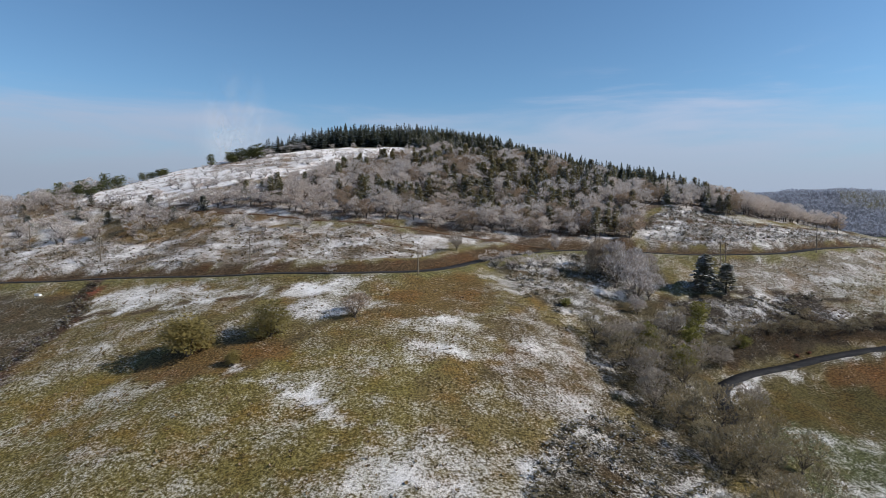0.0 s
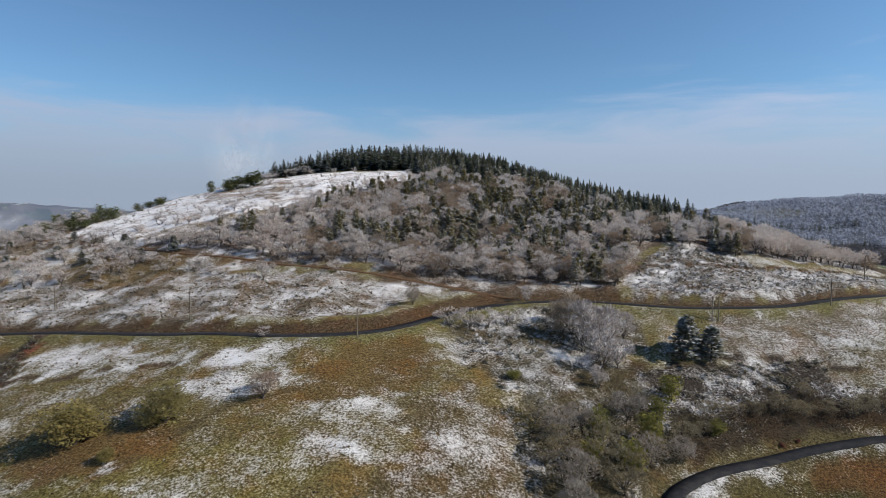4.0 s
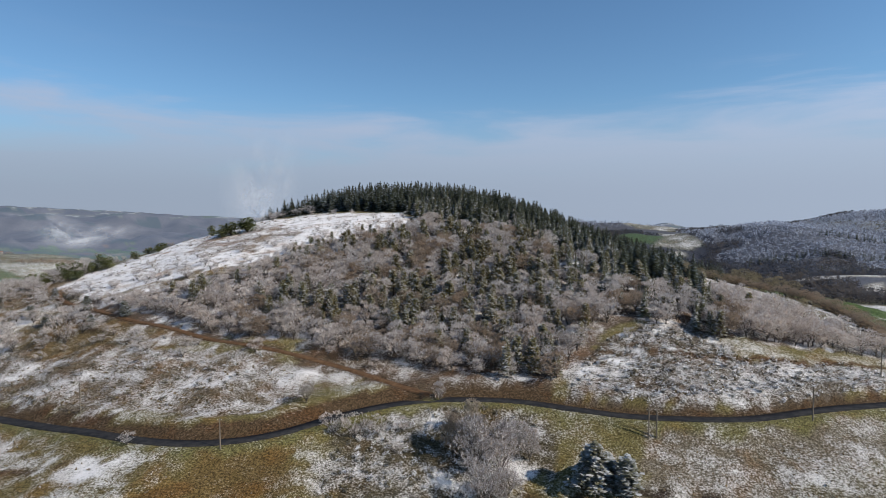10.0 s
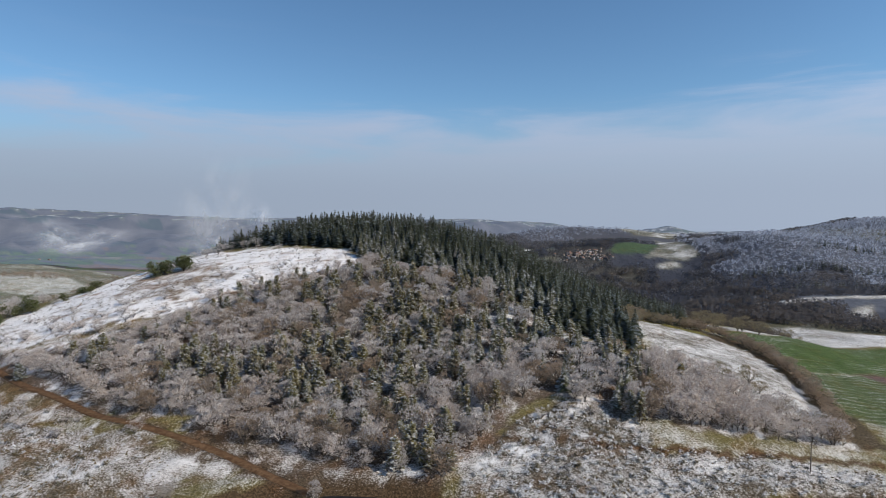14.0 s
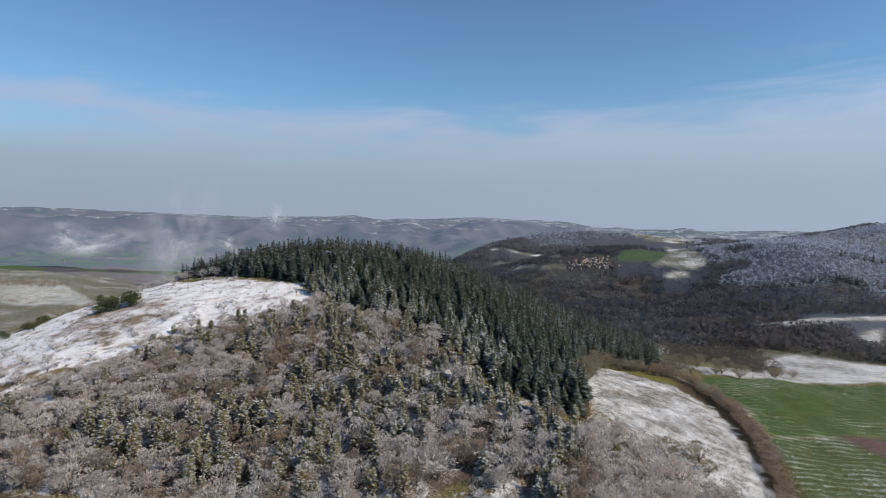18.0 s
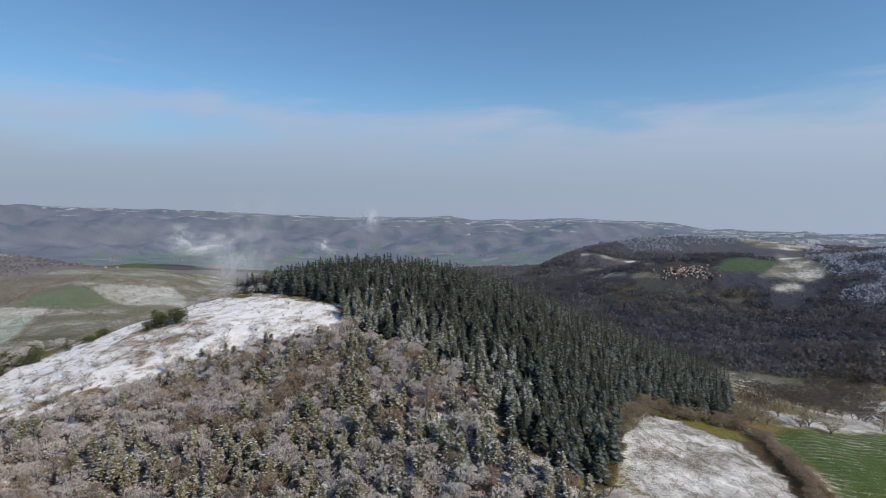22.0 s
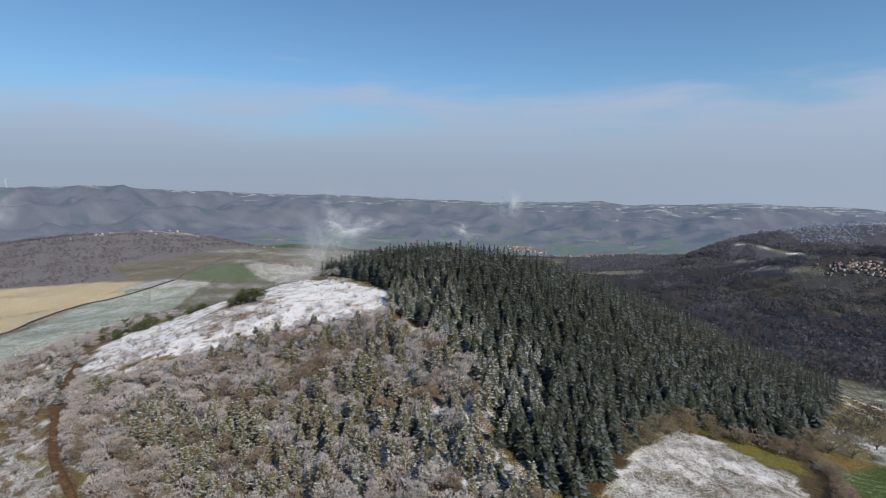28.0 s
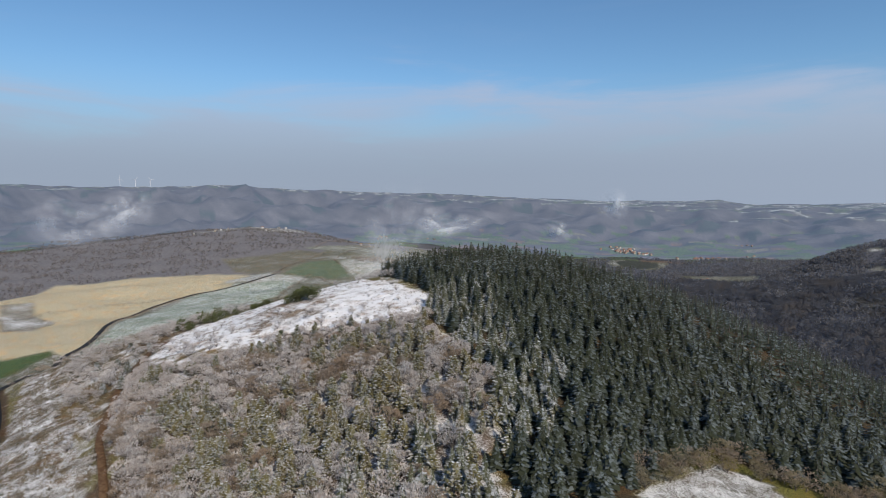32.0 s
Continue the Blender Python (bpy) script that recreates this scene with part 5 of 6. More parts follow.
for i, (x, y, h) in enumerate(((49, 160, 14), (55, 161, 13), (47, 167, 12), (61, 167, 11), (53, 153, 12), (57, 155, 10), (44, 164, 9), (58, 170, 10), (52, 165, 13), (36, 181.5, 6.5), (4, 168.8, 5.2), (51, 147, 8))):
    (plant_frost, plant_frost, plant_grey, plant_frost)[i % 4](i, x, y, h * (1.0, 0.85, 1.08, 0.76)[i % 4], 83 * i, 0.78 + 0.12 * (i % 3))
for i, (x, y, h) in enumerate(((15, 161.5, 6), (20, 162.5, 6.4), (25, 164.5, 5.6), (12, 164, 3), (-29, 145.5, 3.4), (30, 168, 4), (31, 160, 3.2))):
    plant_shrub(i, x, y, h, 61 * i, 1.25, "frosted grey-green shrub beside the road")
plant_dark = grow("dark_pine", DARKPINE, "dark green conifer on the slope below the road", "tree", "dark conifers below the road")
for i, (x, y, h, w) in enumerate(((74.5, 161.5, 11.0, 1.45), (81.8, 162.5, 8.5, 1.7), (78, 164.5, 6.5, 1.7))):
    plant_dark(i, x, y, h, 90 * i, w)
for i, (x, y, h) in enumerate(((-150, 204, 5.5), (-136, 212, 5), (-122, 206, 4.5), (-96, 201, 5), (-88, 208, 6), (-110, 213, 5.5), (-165, 222, 5), (-142, 228, 4.5))):
    plant_dark(i, x, y, h, 75 * i, 1.5, "dark green conifer with snow on its tufts on the shrubby slope")
plant_evergreen = grow("evergreen_tree", EVERGREEN, "rounded green evergreen tree on the snowy crest", "tree", "evergreens of the crest")
for i, (x, y, h, w) in enumerate(((-106, 298, 7.6, 1.45), (-99, 302, 8.4, 1.3), (-113, 303, 5.6, 1.5), (-103, 307, 6.6, 1.4), (-109, 294, 4.6, 1.6), (-197, 272, 4.5, 1.6), (-174, 277, 4.2, 1.8), (-182, 274, 3.4, 1.7), (-148, 288, 3.6, 2.0), (-146, 295, 4.0, 1.9), (-140, 285, 3.0, 1.6), (-145, 291, 2.8, 1.6), (-127, 311, 6.5, 0.8),
                                 (-48, 274, 3.6, 0.8), (-53, 268, 2.6, 1.2), (-160, 270, 8.0, 1.0), (-167, 262, 7, 1.2), (-151, 264, 6.5, 1.1), (-178, 264, 8, 1.0), (-156, 252, 4.5, 1.4), (-164, 254, 5.0, 1.2), (-172, 250, 6.0, 1.0), (-186, 254, 6.5, 1.1), (-146, 276, 4.5, 1.2), (-158, 262, 5.0, 1.1))):
    plant_evergreen(i, x, y, h, 47 * i, w)
SUMMIT_SHRUBS = ((-92, 258, 3.0), (-110, 262, 2.6), (-76, 262, 4.0), (-70, 274, 3.6), (-62, 284, 3.8), (-84, 276, 2.8), (-98, 284, 3.0), (-56, 296, 3.4), (-44, 300, 3.6), (-78, 296, 2.6), (-90, 300, 3.4), (-120, 284, 2.4), (-30, 312, 3.2), (-118, 328, 3.4), (-104, 336, 3.6), (-51, 289, 3.6), (-118, 256, 2.6), (-126, 262, 2.4), (-47, 285, 4.4), (-70, 300, 2.2), (-96, 306, 2.0), (-88, 322, 2.0), (-60, 318, 2.4), (-36, 321, 3.0), (-20, 322, 3.2), (-112, 318, 2.4), (-52, 330, 3.4), (-66, 336, 3.6), (-80, 338, 2.8))
CREST_SHRUBS = ((-128, 232, 4.2), (-120, 236, 3.6), (-112, 240, 4.4), (-135, 250, 3.2), (-100, 250, 3.4), (-104, 238, 4.6), (-98, 236, 4), (-106, 221, 5), (-83, 235, 5), (-78, 243, 4.2), (-70, 226, 5), (-64, 236, 5), (-84, 236, 4.6), (-84, 248, 4.5), (-55, 247, 4.8), (-92, 216, 5), (-96, 240, 3.6), (-77, 246, 4.0), (93, 223, 3), (100, 223, 3), (86, 219, 3.2))
FOOT_SHRUBS = ((97, 197, 2.6), (102, 196, 2.4), (-60, 186, 3), (-98, 183, 3.4), (-71, 173, 2.4), (-55, 168, 2.2), (-86, 176, 2.2), (-120, 180, 3), (-112, 172, 2.4))
for i, (x, y, h) in enumerate(SUMMIT_SHRUBS + CREST_SHRUBS + FOOT_SHRUBS):
    plant_shrub(i, x, y, h, 37 * i, 1.3, "leafless frosted shrub on open snowy grass")
plant_hedge = grow("hedge_shrub", BROWNTWIG, "bare brown shrub in the hedge beside the field", "shrub", "shrubs of the field hedge")
HEDGE = catmull([(143, 357), (154, 353), (162, 333), (168, 311), (170, 285), (170, 268), (168, 246), (163, 236)], 1.7)
for i, (x, y) in enumerate(HEDGE):
    plant_hedge(i, x + rng.uniform(-0.6, 2.6), y + rng.uniform(-0.8, 0.8), rng.uniform(3.4, 5.8), rng.uniform(0, 360), 1.3)
for i, (x, y, h) in enumerate(((176, 388, 9), (165, 391, 8), (183, 384, 8), (208, 424, 6), (160, 372, 9), (154, 366, 10), (150, 360, 9), (172, 380, 7), (140, 260, 6.5), (149, 263, 6.8), (148, 245, 4.5),
                               (153, 247, 4.2), (156, 249, 4.4), (151, 258, 4), (137, 262, 4.5), (160, 243, 5), (220, 470, 6), (232, 480, 5), (115, 300, 6), (117, 308, 5), (115, 316, 6.5), (117, 324, 6), (121, 331, 5), (127, 338, 6), (134, 343, 5.5), (117, 336, 6.5), (113, 310, 6), (124, 343, 6), (142, 350, 6))):
    plant_brown(i, x, y, h, 67 * i, 1.4, "bare brown tree at the edge of a snowy field")

# low scrub: snow-topped heather, bracken and bramble
SCRUBLAND = (([(8, 71), (23, 95), (33, 97), (42, 86), (42, 66), (20, 60)], 2.6, 1.5), ([(60, 138), (64, 158), (100, 162), (108, 150), (84, 147), (72, 136)], 3.2, 1.6),
             ([(16, 150), (20, 166), (36, 178), (62, 182), (66, 172), (40, 152), (34, 136), (22, 138)], 3.6, 1.3), ([(70, 192), (75, 209), (88, 226), (109, 226), (118, 214), (140, 212), (120, 199), (97, 191)], 4.2, 1.2),
             ([(86, 161), (110, 167), (112, 163), (90, 158)], 2.4, 1.5), ([(-60, 190), (-16, 193), (-30, 199), (-60, 204)], 4.0, 1.4), ([(-210, 164), (-60, 160), (-20, 162), (-14, 180), (-60, 184), (-210, 196)], 5.2, 1.25), ([(-210, 182), (-120, 172), (-100, 176), (-110, 186), (-200, 200)], 6.0, 1.2),
             (MEADOW, 15.0, 0.9), ([(-98, 154), (-94, 154), (-87, 136), (-88, 108), (-92, 108), (-92, 136)], 1.8, 1.4), ([(30, 128), (34, 132), (60, 136), (60, 90), (36, 92)], 4.0, 1.6),
             ([(112, 152), (150, 156), (190, 160), (190, 152), (140, 148)], 3.0, 1.8))
spots = np.concatenate([scatter(poly, gap, 131 + k, 0.5) for k, (poly, gap, _) in enumerate(SCRUBLAND)])
sizes = np.concatenate([np.full(len(scatter(poly, gap, 131 + k, 0.5)), size) for k, (poly, gap, size) in enumerate(SCRUBLAND)])
forest("low_scrub", SHAPES["scrub"], spots, sizes * np.random.RandomState(7).uniform(0.6, 1.25, len(spots)), [BARK, DARKSCRUB], "low heather and bramble scrub capped with snow", "scrub", 132, 1.5, 0.1)

# the clearing: knee-high scrub under snow
spots = np.concatenate([scatter(CLEARING, 2.3, 151, 0.5), scatter([(-60, 187), (-16, 191), (-12, 178), (-40, 172), (-60, 178)], 3.4, 152, 0.5), scatter([(18, 150), (22, 166), (36, 177), (58, 180), (62, 172), (40, 152)], 2.6, 153, 0.5)])
forest("snowy_scrub", SHAPES["scrub"], spots, np.random.RandomState(9).uniform(0.6, 1.5, len(spots)), [BARK, SNOWSCRUB], "knee-high green-grey scrub loaded with snow", "scrub", 154, 1.5, 0.15)

# tussocks of dead grass through the thin snow
TUFTLAND = ((MEADOW, 3.4, 0.4, 141), ([(-210, 178), (-210, 200), (-120, 188), (-76, 198), (-49, 184), (-7, 184), (0, 168), (-18, 157), (-52, 156), (-96, 162)], 2.0, 0.42, 142),
            ([(-88, 100), (-90, 148), (-12, 146), (12, 150), (34, 126), (36, 92), (10, 62), (-40, 70)], 2.3, 0.36, 143), (CLEARING, 2.2, 0.40, 144),
            ([(88, 164), (90, 180), (180, 212), (200, 160), (112, 154)], 2.4, 0.38, 145))
spots = [scatter(poly, gap, seed, 0.5, lambda x, y, r: ripple(x, y, 16, 146) + 0.7 * r.normal(size=len(x)) > -0.3) for poly, gap, size, seed in TUFTLAND]
sizes = np.concatenate([np.full(len(s), row[2]) for s, row in zip(spots, TUFTLAND)])
spots = np.concatenate(spots)
forest("grass_tussocks", SHAPES["tuft"], spots, sizes * np.random.RandomState(8).uniform(0.55, 1.5, len(spots)), [TUFT], "brown tussocks of dead grass poking through thin snow", "grass", 147, 1.3)


# ---- poles along the road ----
def timber_material():
    m = Mat("weathered_timber", 0.85, 0.2)
    m.color(m.mix(m.noise(2.0, 5, 0.7, stretch=(4, 4, 0.4)), (0.10, 0.078, 0.056), (0.26, 0.22, 0.18)))
    return m.mat


TIMBER, CERAMIC = timber_material(), Mat("white_ceramic", 0.3, 0.5).color((0.62, 0.62, 0.6)).mat
POLE_MESH = tri_mesh("post", *tube([(0, 0, -0.5), (0, 0, 4), (0, 0, 8)], (0.17, 0.14, 0.11), 10), [TIMBER])
ARM_MESH = tri_mesh("crossarm", *tube([(-0.55, 0, 7.55), (0.55, 0, 7.55)], (0.06, 0.06), 6), [TIMBER])
CUP_MESH = tri_mesh("insulator", *tube([(0, 0, 0), (0, 0, 0.08), (0, 0, 0.16), (0, 0, 0.24)], (0.02, 0.07, 0.06, 0.02), 8), [CERAMIC])


def utility_pole(x, y, height, turn):
    ob = new("utility_pole")
    ob.matrix_basis = pose(x, y, float(terrain(x, y)), 0, 0, turn) @ Matrix.Diagonal((1, 1, height / 8.0, 1))
    part("post", POLE_MESH, ob)
    part("crossarm", ARM_MESH, ob)
    for o in (-0.45, 0.45):
        part("insulator", CUP_MESH, ob, "white ceramic insulator").location = (o, 0, 7.6)
    return tagged(ob, "weathered grey timber utility pole beside the road", "utility pole", "poles along the road")


for x, y, h, turn in ((-6.6, 148.4, 7.0, 10), (-53.5, 156.2, 8.2, 0), (126.5, 191.2, 8.2, 20), (87.8, 178.5, 7.2, 0), (89.6, 178.8, 7.2, 0), (152.5, 218.5, 8.2, 30), (-104, 171, 7.5, 0), (-137, 187, 7.5, 0), (134, 160, 6.0, 20)):
    utility_pole(x, y, h, turn)


# ---- a white trough in the pasture ----
bm = bmesh.new()
for x0, x1, y0, y1, z0, z1 in ((-1.1, 1.1, -0.4, 0.4, 0, 0.08), (-1.1, 1.1, -0.4, -0.32, 0.08, 0.5), (-1.1, 1.1, 0.32, 0.4, 0.08, 0.5), (-1.1, -1.02, -0.32, 0.32, 0.08, 0.5), (1.02, 1.1, -0.32, 0.32, 0.08, 0.5)):
    corners = bmesh.ops.create_cube(bm, size=1.0)["verts"]
    bmesh.ops.transform(bm, matrix=Matrix.Translation(((x0 + x1) / 2, (y0 + y1) / 2, (z0 + z1) / 2)) @ Matrix.Diagonal((x1 - x0, y1 - y0, z1 - z0, 1)), verts=corners)
trough = new("water_trough", bm_mesh("water_trough", bm, Mat("white_plastic", 0.5, 0.3).color((0.75, 0.75, 0.73)).mat))
trough.matrix_basis = pose(-109, 151, float(terrain(-109, 151)) - 0.02, 0, 0, -25)
tagged(trough, "small white open trough standing on the rough pasture", "trough")


# ---- far woods ----
def wooded(x, y):
    r = np.hypot(x - 150, y - 100)
    m = ((ripple(x, y, 260, 51) > -0.35) | ((r < 1150) & (x > -200))) & ((r > 500) | (x < -230)) & (r > 470)
    m |= (x > 230) & (y > 740) & (y < 1800) & (r > 470)
    for poly in (TAN, GREENLEFT, GREENLEFT_3, RIDGELEFT, VILLAGE_GREEN, GREENFIELD, STRIPEFIELD, PLANTATION, *SNOWFIELDS, *VILLAGE_SNOW):
        m &= ~inside(poly, x, y)
    m &= ~((x < -200) & (x > -820) & (y < 760)) & ~((x < -200) & (x > -900) & (y < 420) & (y > -400))
    m &= np.hypot(x - 68, (y - 1122) * 0.9) > 58
    m &= ~inside([(-80, 1010), (60, 960), (170, 990), (190, 1070), (60, 1082), (-60, 1120)], x, y) | (ripple(x, y, 40, 208) > -0.15)
    return m


far_rng = np.random.RandomState(201)
WOODS = (([(120, 470), (150, 600), (-60, 760), (-300, 900), (-440, 1280), (-260, 1500), (60, 1440), (150, 1300), (240, 1230), (300, 1000), (330, 900), (300, 700), (225, 520)], 6.6),
         ([(240, 880), (260, 1240), (300, 1700), (500, 1760), (1080, 1640), (1250, 1100), (1000, 850), (620, 760), (430, 720), (330, 780)], 8.2),
         ([(-500, 1250), (-420, 1900), (0, 1800), (60, 1440), (-200, 1330)], 9.0), ([(60, 1500), (0, 1850), (700, 2000), (700, 1500), (420, 1520)], 13.0), ([(-900, 1100), (-1000, 1500), (-620, 1800), (-430, 1850), (-440, 1280), (-300, 900), (-600, 950)], 12.0))
got = []
for k, (poly, gap) in enumerate(WOODS):
    s = scatter(poly, gap, 205 + k, 0.5)
    s = s[wooded(s[:, 0], s[:, 1])]
    got.append((s, far_rng.uniform(6.0, 9.5, len(s)) * (1 + 0.28 * ripple(s[:, 0], s[:, 1], 55, 206))))
far_spots, far_sizes = np.concatenate([g[0] for g in got]), np.concatenate([g[1] for g in got])
pale = (np.hypot((far_spots[:, 0] - 720) / 430, (far_spots[:, 1] - 1240) / 430) + 0.35 * ripple(far_spots[:, 0], far_spots[:, 1], 160, 202) < 1.0) & (terrain(far_spots[:, 0], far_spots[:, 1]) > -16)
pale |= (far_spots[:, 1] > 1470 - 50 * ripple(far_spots[:, 0], far_spots[:, 1], 120, 226)) & (far_spots[:, 0] > -230) & (far_spots[:, 0] < 330) & (np.hypot(far_spots[:, 0] + 190, far_spots[:, 1] - 1430) > 140)
far_sizes = np.where(pale, far_sizes * 0.78, far_sizes)
# the young growth below the pale fields stays low
ahead = far_spots - (180, 140)
ahead /= np.hypot(*ahead.T)[:, None]
low = np.zeros(len(far_spots), bool)
for poly in VILLAGE_SNOW + [VILLAGE_GREEN]:
    for step in (16, 32, 48, 64):
        low |= inside(poly, *(far_spots + ahead * step).T)
far_sizes = np.where(low, far_sizes * 0.3, far_sizes)
# farther crowns take the haze-tinted colour; light valley patches share it
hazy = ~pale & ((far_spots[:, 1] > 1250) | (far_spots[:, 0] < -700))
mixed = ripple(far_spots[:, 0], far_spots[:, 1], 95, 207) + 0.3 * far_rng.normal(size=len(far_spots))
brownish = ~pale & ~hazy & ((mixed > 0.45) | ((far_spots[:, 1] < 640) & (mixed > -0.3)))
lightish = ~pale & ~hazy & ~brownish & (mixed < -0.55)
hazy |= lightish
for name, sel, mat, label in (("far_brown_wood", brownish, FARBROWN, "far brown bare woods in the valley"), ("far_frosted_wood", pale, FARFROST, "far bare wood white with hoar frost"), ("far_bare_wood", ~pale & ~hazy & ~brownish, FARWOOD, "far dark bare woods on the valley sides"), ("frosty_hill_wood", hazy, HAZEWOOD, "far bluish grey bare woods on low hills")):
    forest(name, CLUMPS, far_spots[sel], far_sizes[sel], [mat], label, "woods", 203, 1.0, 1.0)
# bare wood over the hamlet's hill
spots = scatter([(-790, 440), (-925, 485), (-900, 640), (-930, 690), (-1040, 860), (-1300, 960), (-1800, 800), (-1950, 300), (-1700, 40), (-760, 40), (-760, 150), (-930, 225), (-815, 335)], 11.5, 221, 0.5, lambda x, y, r: (np.hypot(x + 1400, y - 612) > 75) & (np.hypot(x + 1310, y - 745) > 75) & (ripple(x, y, 70, 224) + 0.35 * ripple(x, y, 25, 225) > -0.15) & ~inside(TAN, x, y) & ~inside(GREENLEFT_3, x, y))
forest("hamlet_hill_wood", CLUMPS, spots, far_rng.uniform(3.5, 6.5, len(spots)) * (1 + 0.3 * ripple(spots[:, 0], spots[:, 1], 90, 223)), [LEFTWOOD], "dull brown bare wood on the hill below the hamlet", "woods", 222, 1.1, 1.0)
# trees among the village houses
spots = scatter([(8, 1185), (70, 1180), (128, 1110), (90, 1070), (30, 1110)], 6.5, 218, 0.5)
forest("village_trees", CLUMPS, spots, far_rng.uniform(2.2, 4.2, len(spots)), [FARBROWN], "bare trees among the village houses", "trees", 219, 1.0, 0.4)
# darker conifer belts on the right-hand hill and along the lanes
belt = np.concatenate([catmull(p, 9) for p in ([(330, 1010), (420, 1000), (520, 985), (640, 990)], [(300, 905), (360, 880), (450, 868)], [(460, 1120), (560, 1110), (700, 1130)])])
belt = np.concatenate([belt + far_rng.uniform(-9, 9, belt.shape) for _ in range(3)])
forest("far_conifer_belt", [spruce(s, 9) for s in (7, 8)], belt, far_rng.uniform(9, 13, len(belt)), [BARK, NEEDLE], "dark conifer belts across the far hillside", "woods", 204)
# brown thickets between the valley fields and down the left slope
for name, poly, gap, seed, size, mat in (("gully_thicket", [(32, 132), (40, 146), (62, 142), (64, 126), (58, 112), (64, 98), (60, 78), (44, 78), (37, 98), (36, 116)], 4.8, 210, (1.8, 3.8), GULLYTWIG),
                                         ("bank_thicket", [(62, 127), (66, 138), (84, 151), (112, 157), (165, 160), (165, 152), (112, 145), (84, 139), (68, 127)], 3.3, 217, (1.5, 3.8), BANKTWIG),
                                         ("valley_thicket", [(150, 362), (160, 395), (225, 470), (232, 560), (290, 690), (240, 700), (190, 560), (150, 420)], 7.4, 211, (5, 9.5), VALLEYTWIG),
                                         ("slope_thicket", [(-150, 200), (-165, 250), (-185, 300), (-150, 345), (-215, 350), (-262, 260), (-215, 190)], 8.0, 212, (3, 5.5), BROWNTWIG),
                                         ("back_thicket", [(-120, 348), (-80, 342), (-70, 352), (-140, 400), (-165, 360)], 6.0, 213, (3, 6), TWIG),
                                         ("field_copse", [(-690, 640), (-660, 690), (-610, 700), (-600, 660), (-640, 630)], 6.0, 216, (3, 6), BROWNTWIG),
                                         ("verge_thicket", [(104, 300), (113, 318), (116, 344), (150, 357), (152, 350), (122, 338), (118, 318), (112, 300)], 3.6, 214, (4, 6.5), BROWNTWIG),
                                         ("meadow_thicket", [(232, 585), (252, 642), (300, 656), (320, 640), (316, 608), (330, 590), (420, 600), (420, 560), (310, 562), (258, 584)], 6.0, 215, (5, 10), FARBROWN)):
    s = scatter(poly, gap, seed, 0.5)
    forest(name, CLUMPS if mat is FARBROWN else SHAPES["thin_shrub"], s, far_rng.uniform(*size, len(s)), [mat] if mat is FARBROWN else [BARK, mat], "thicket of bare brown shrubs and small trees", "thicket", seed, 1.15)
for name, line, gap in (("hedgerow_lane", FARLANE + (4, 6), 1), ("hedgerow_field", catmull([(-640, 540), (-533, 450), (-430, 335), (-330, 276), (-250, 226)], 8), 1), ("hedgerow_far", catmull([(-555, 535), (-615, 535), (-680, 508), (-710, 518), (-790, 632)], 8), 1), ("hedgerow_pasture", catmull([(-548, 592), (-680, 606), (-725, 640), (-860, 790)], 8), 1), ("hedgerow_stubble", catmull([(-600, 153), (-627, 206), (-627, 266), (-643, 335)], 7), 1), ("hedgerow_ridge", catmull([(-880, 660), (-1050, 800), (-1255, 1030)], 9), 1)):
    s = line + far_rng.uniform(-1.5, 1.5, line.shape)
    forest(name, SHAPES["thin_shrub"], s, far_rng.uniform(2.4, 5.2, len(s)), [BARK, BROWNTWIG], "bare hedgerow between far fields", "hedge", 220, 1.6)


# ---- villages ----
def plaster_material(name, colour):
    m = Mat(name, 0.9, 0.1)
    m.color(m.mix(m.noise(0.8, 5, 0.7), tuple(0.75 * c for c in colour), colour))
    return m.mat


WALLS = [plaster_material(n, c) for n, c in (("cream_render", (0.36, 0.305, 0.255)), ("grey_render", (0.27, 0.25, 0.235)), ("white_render", (0.46, 0.44, 0.42)))]
ROOFS = [plaster_material(n, c) for n, c in (("orange_tiles", (0.34, 0.180, 0.125)), ("brown_tiles", (0.25, 0.145, 0.110)), ("snowy_tiles", (0.42, 0.39, 0.39)))]
PANE = Mat("dark_pane", 0.15, 0.5).color((0.03, 0.035, 0.04)).mat


def box_bm(bm, x0, x1, y0, y1, z0, z1):
    g = bmesh.ops.create_cube(bm, size=1.0)["verts"]
    bmesh.ops.transform(bm, matrix=Matrix.Translation(((x0 + x1) / 2, (y0 + y1) / 2, (z0 + z1) / 2)) @ Matrix.Diagonal((x1 - x0, y1 - y0, z1 - z0, 1)), verts=g)


def wall_mesh(w, d, h, rise, mat):
    """Four walls with gables, closed above and below."""
    v = [(-w, -d, -3), (w, -d, -3), (w, d, -3), (-w, d, -3), (-w, -d, h), (w, -d, h), (w, d, h), (-w, d, h), (-w, 0, h + rise), (w, 0, h + rise)]
    f = [(0, 1, 5), (0, 5, 4), (2, 3, 7), (2, 7, 6), (1, 2, 6), (1, 6, 5), (5, 6, 9), (3, 0, 4), (3, 4, 7), (4, 8, 7), (4, 5, 9), (4, 9, 8), (6, 7, 8), (6, 8, 9), (0, 3, 2), (0, 2, 1)]
    return tri_mesh("wall", v, f, [mat])


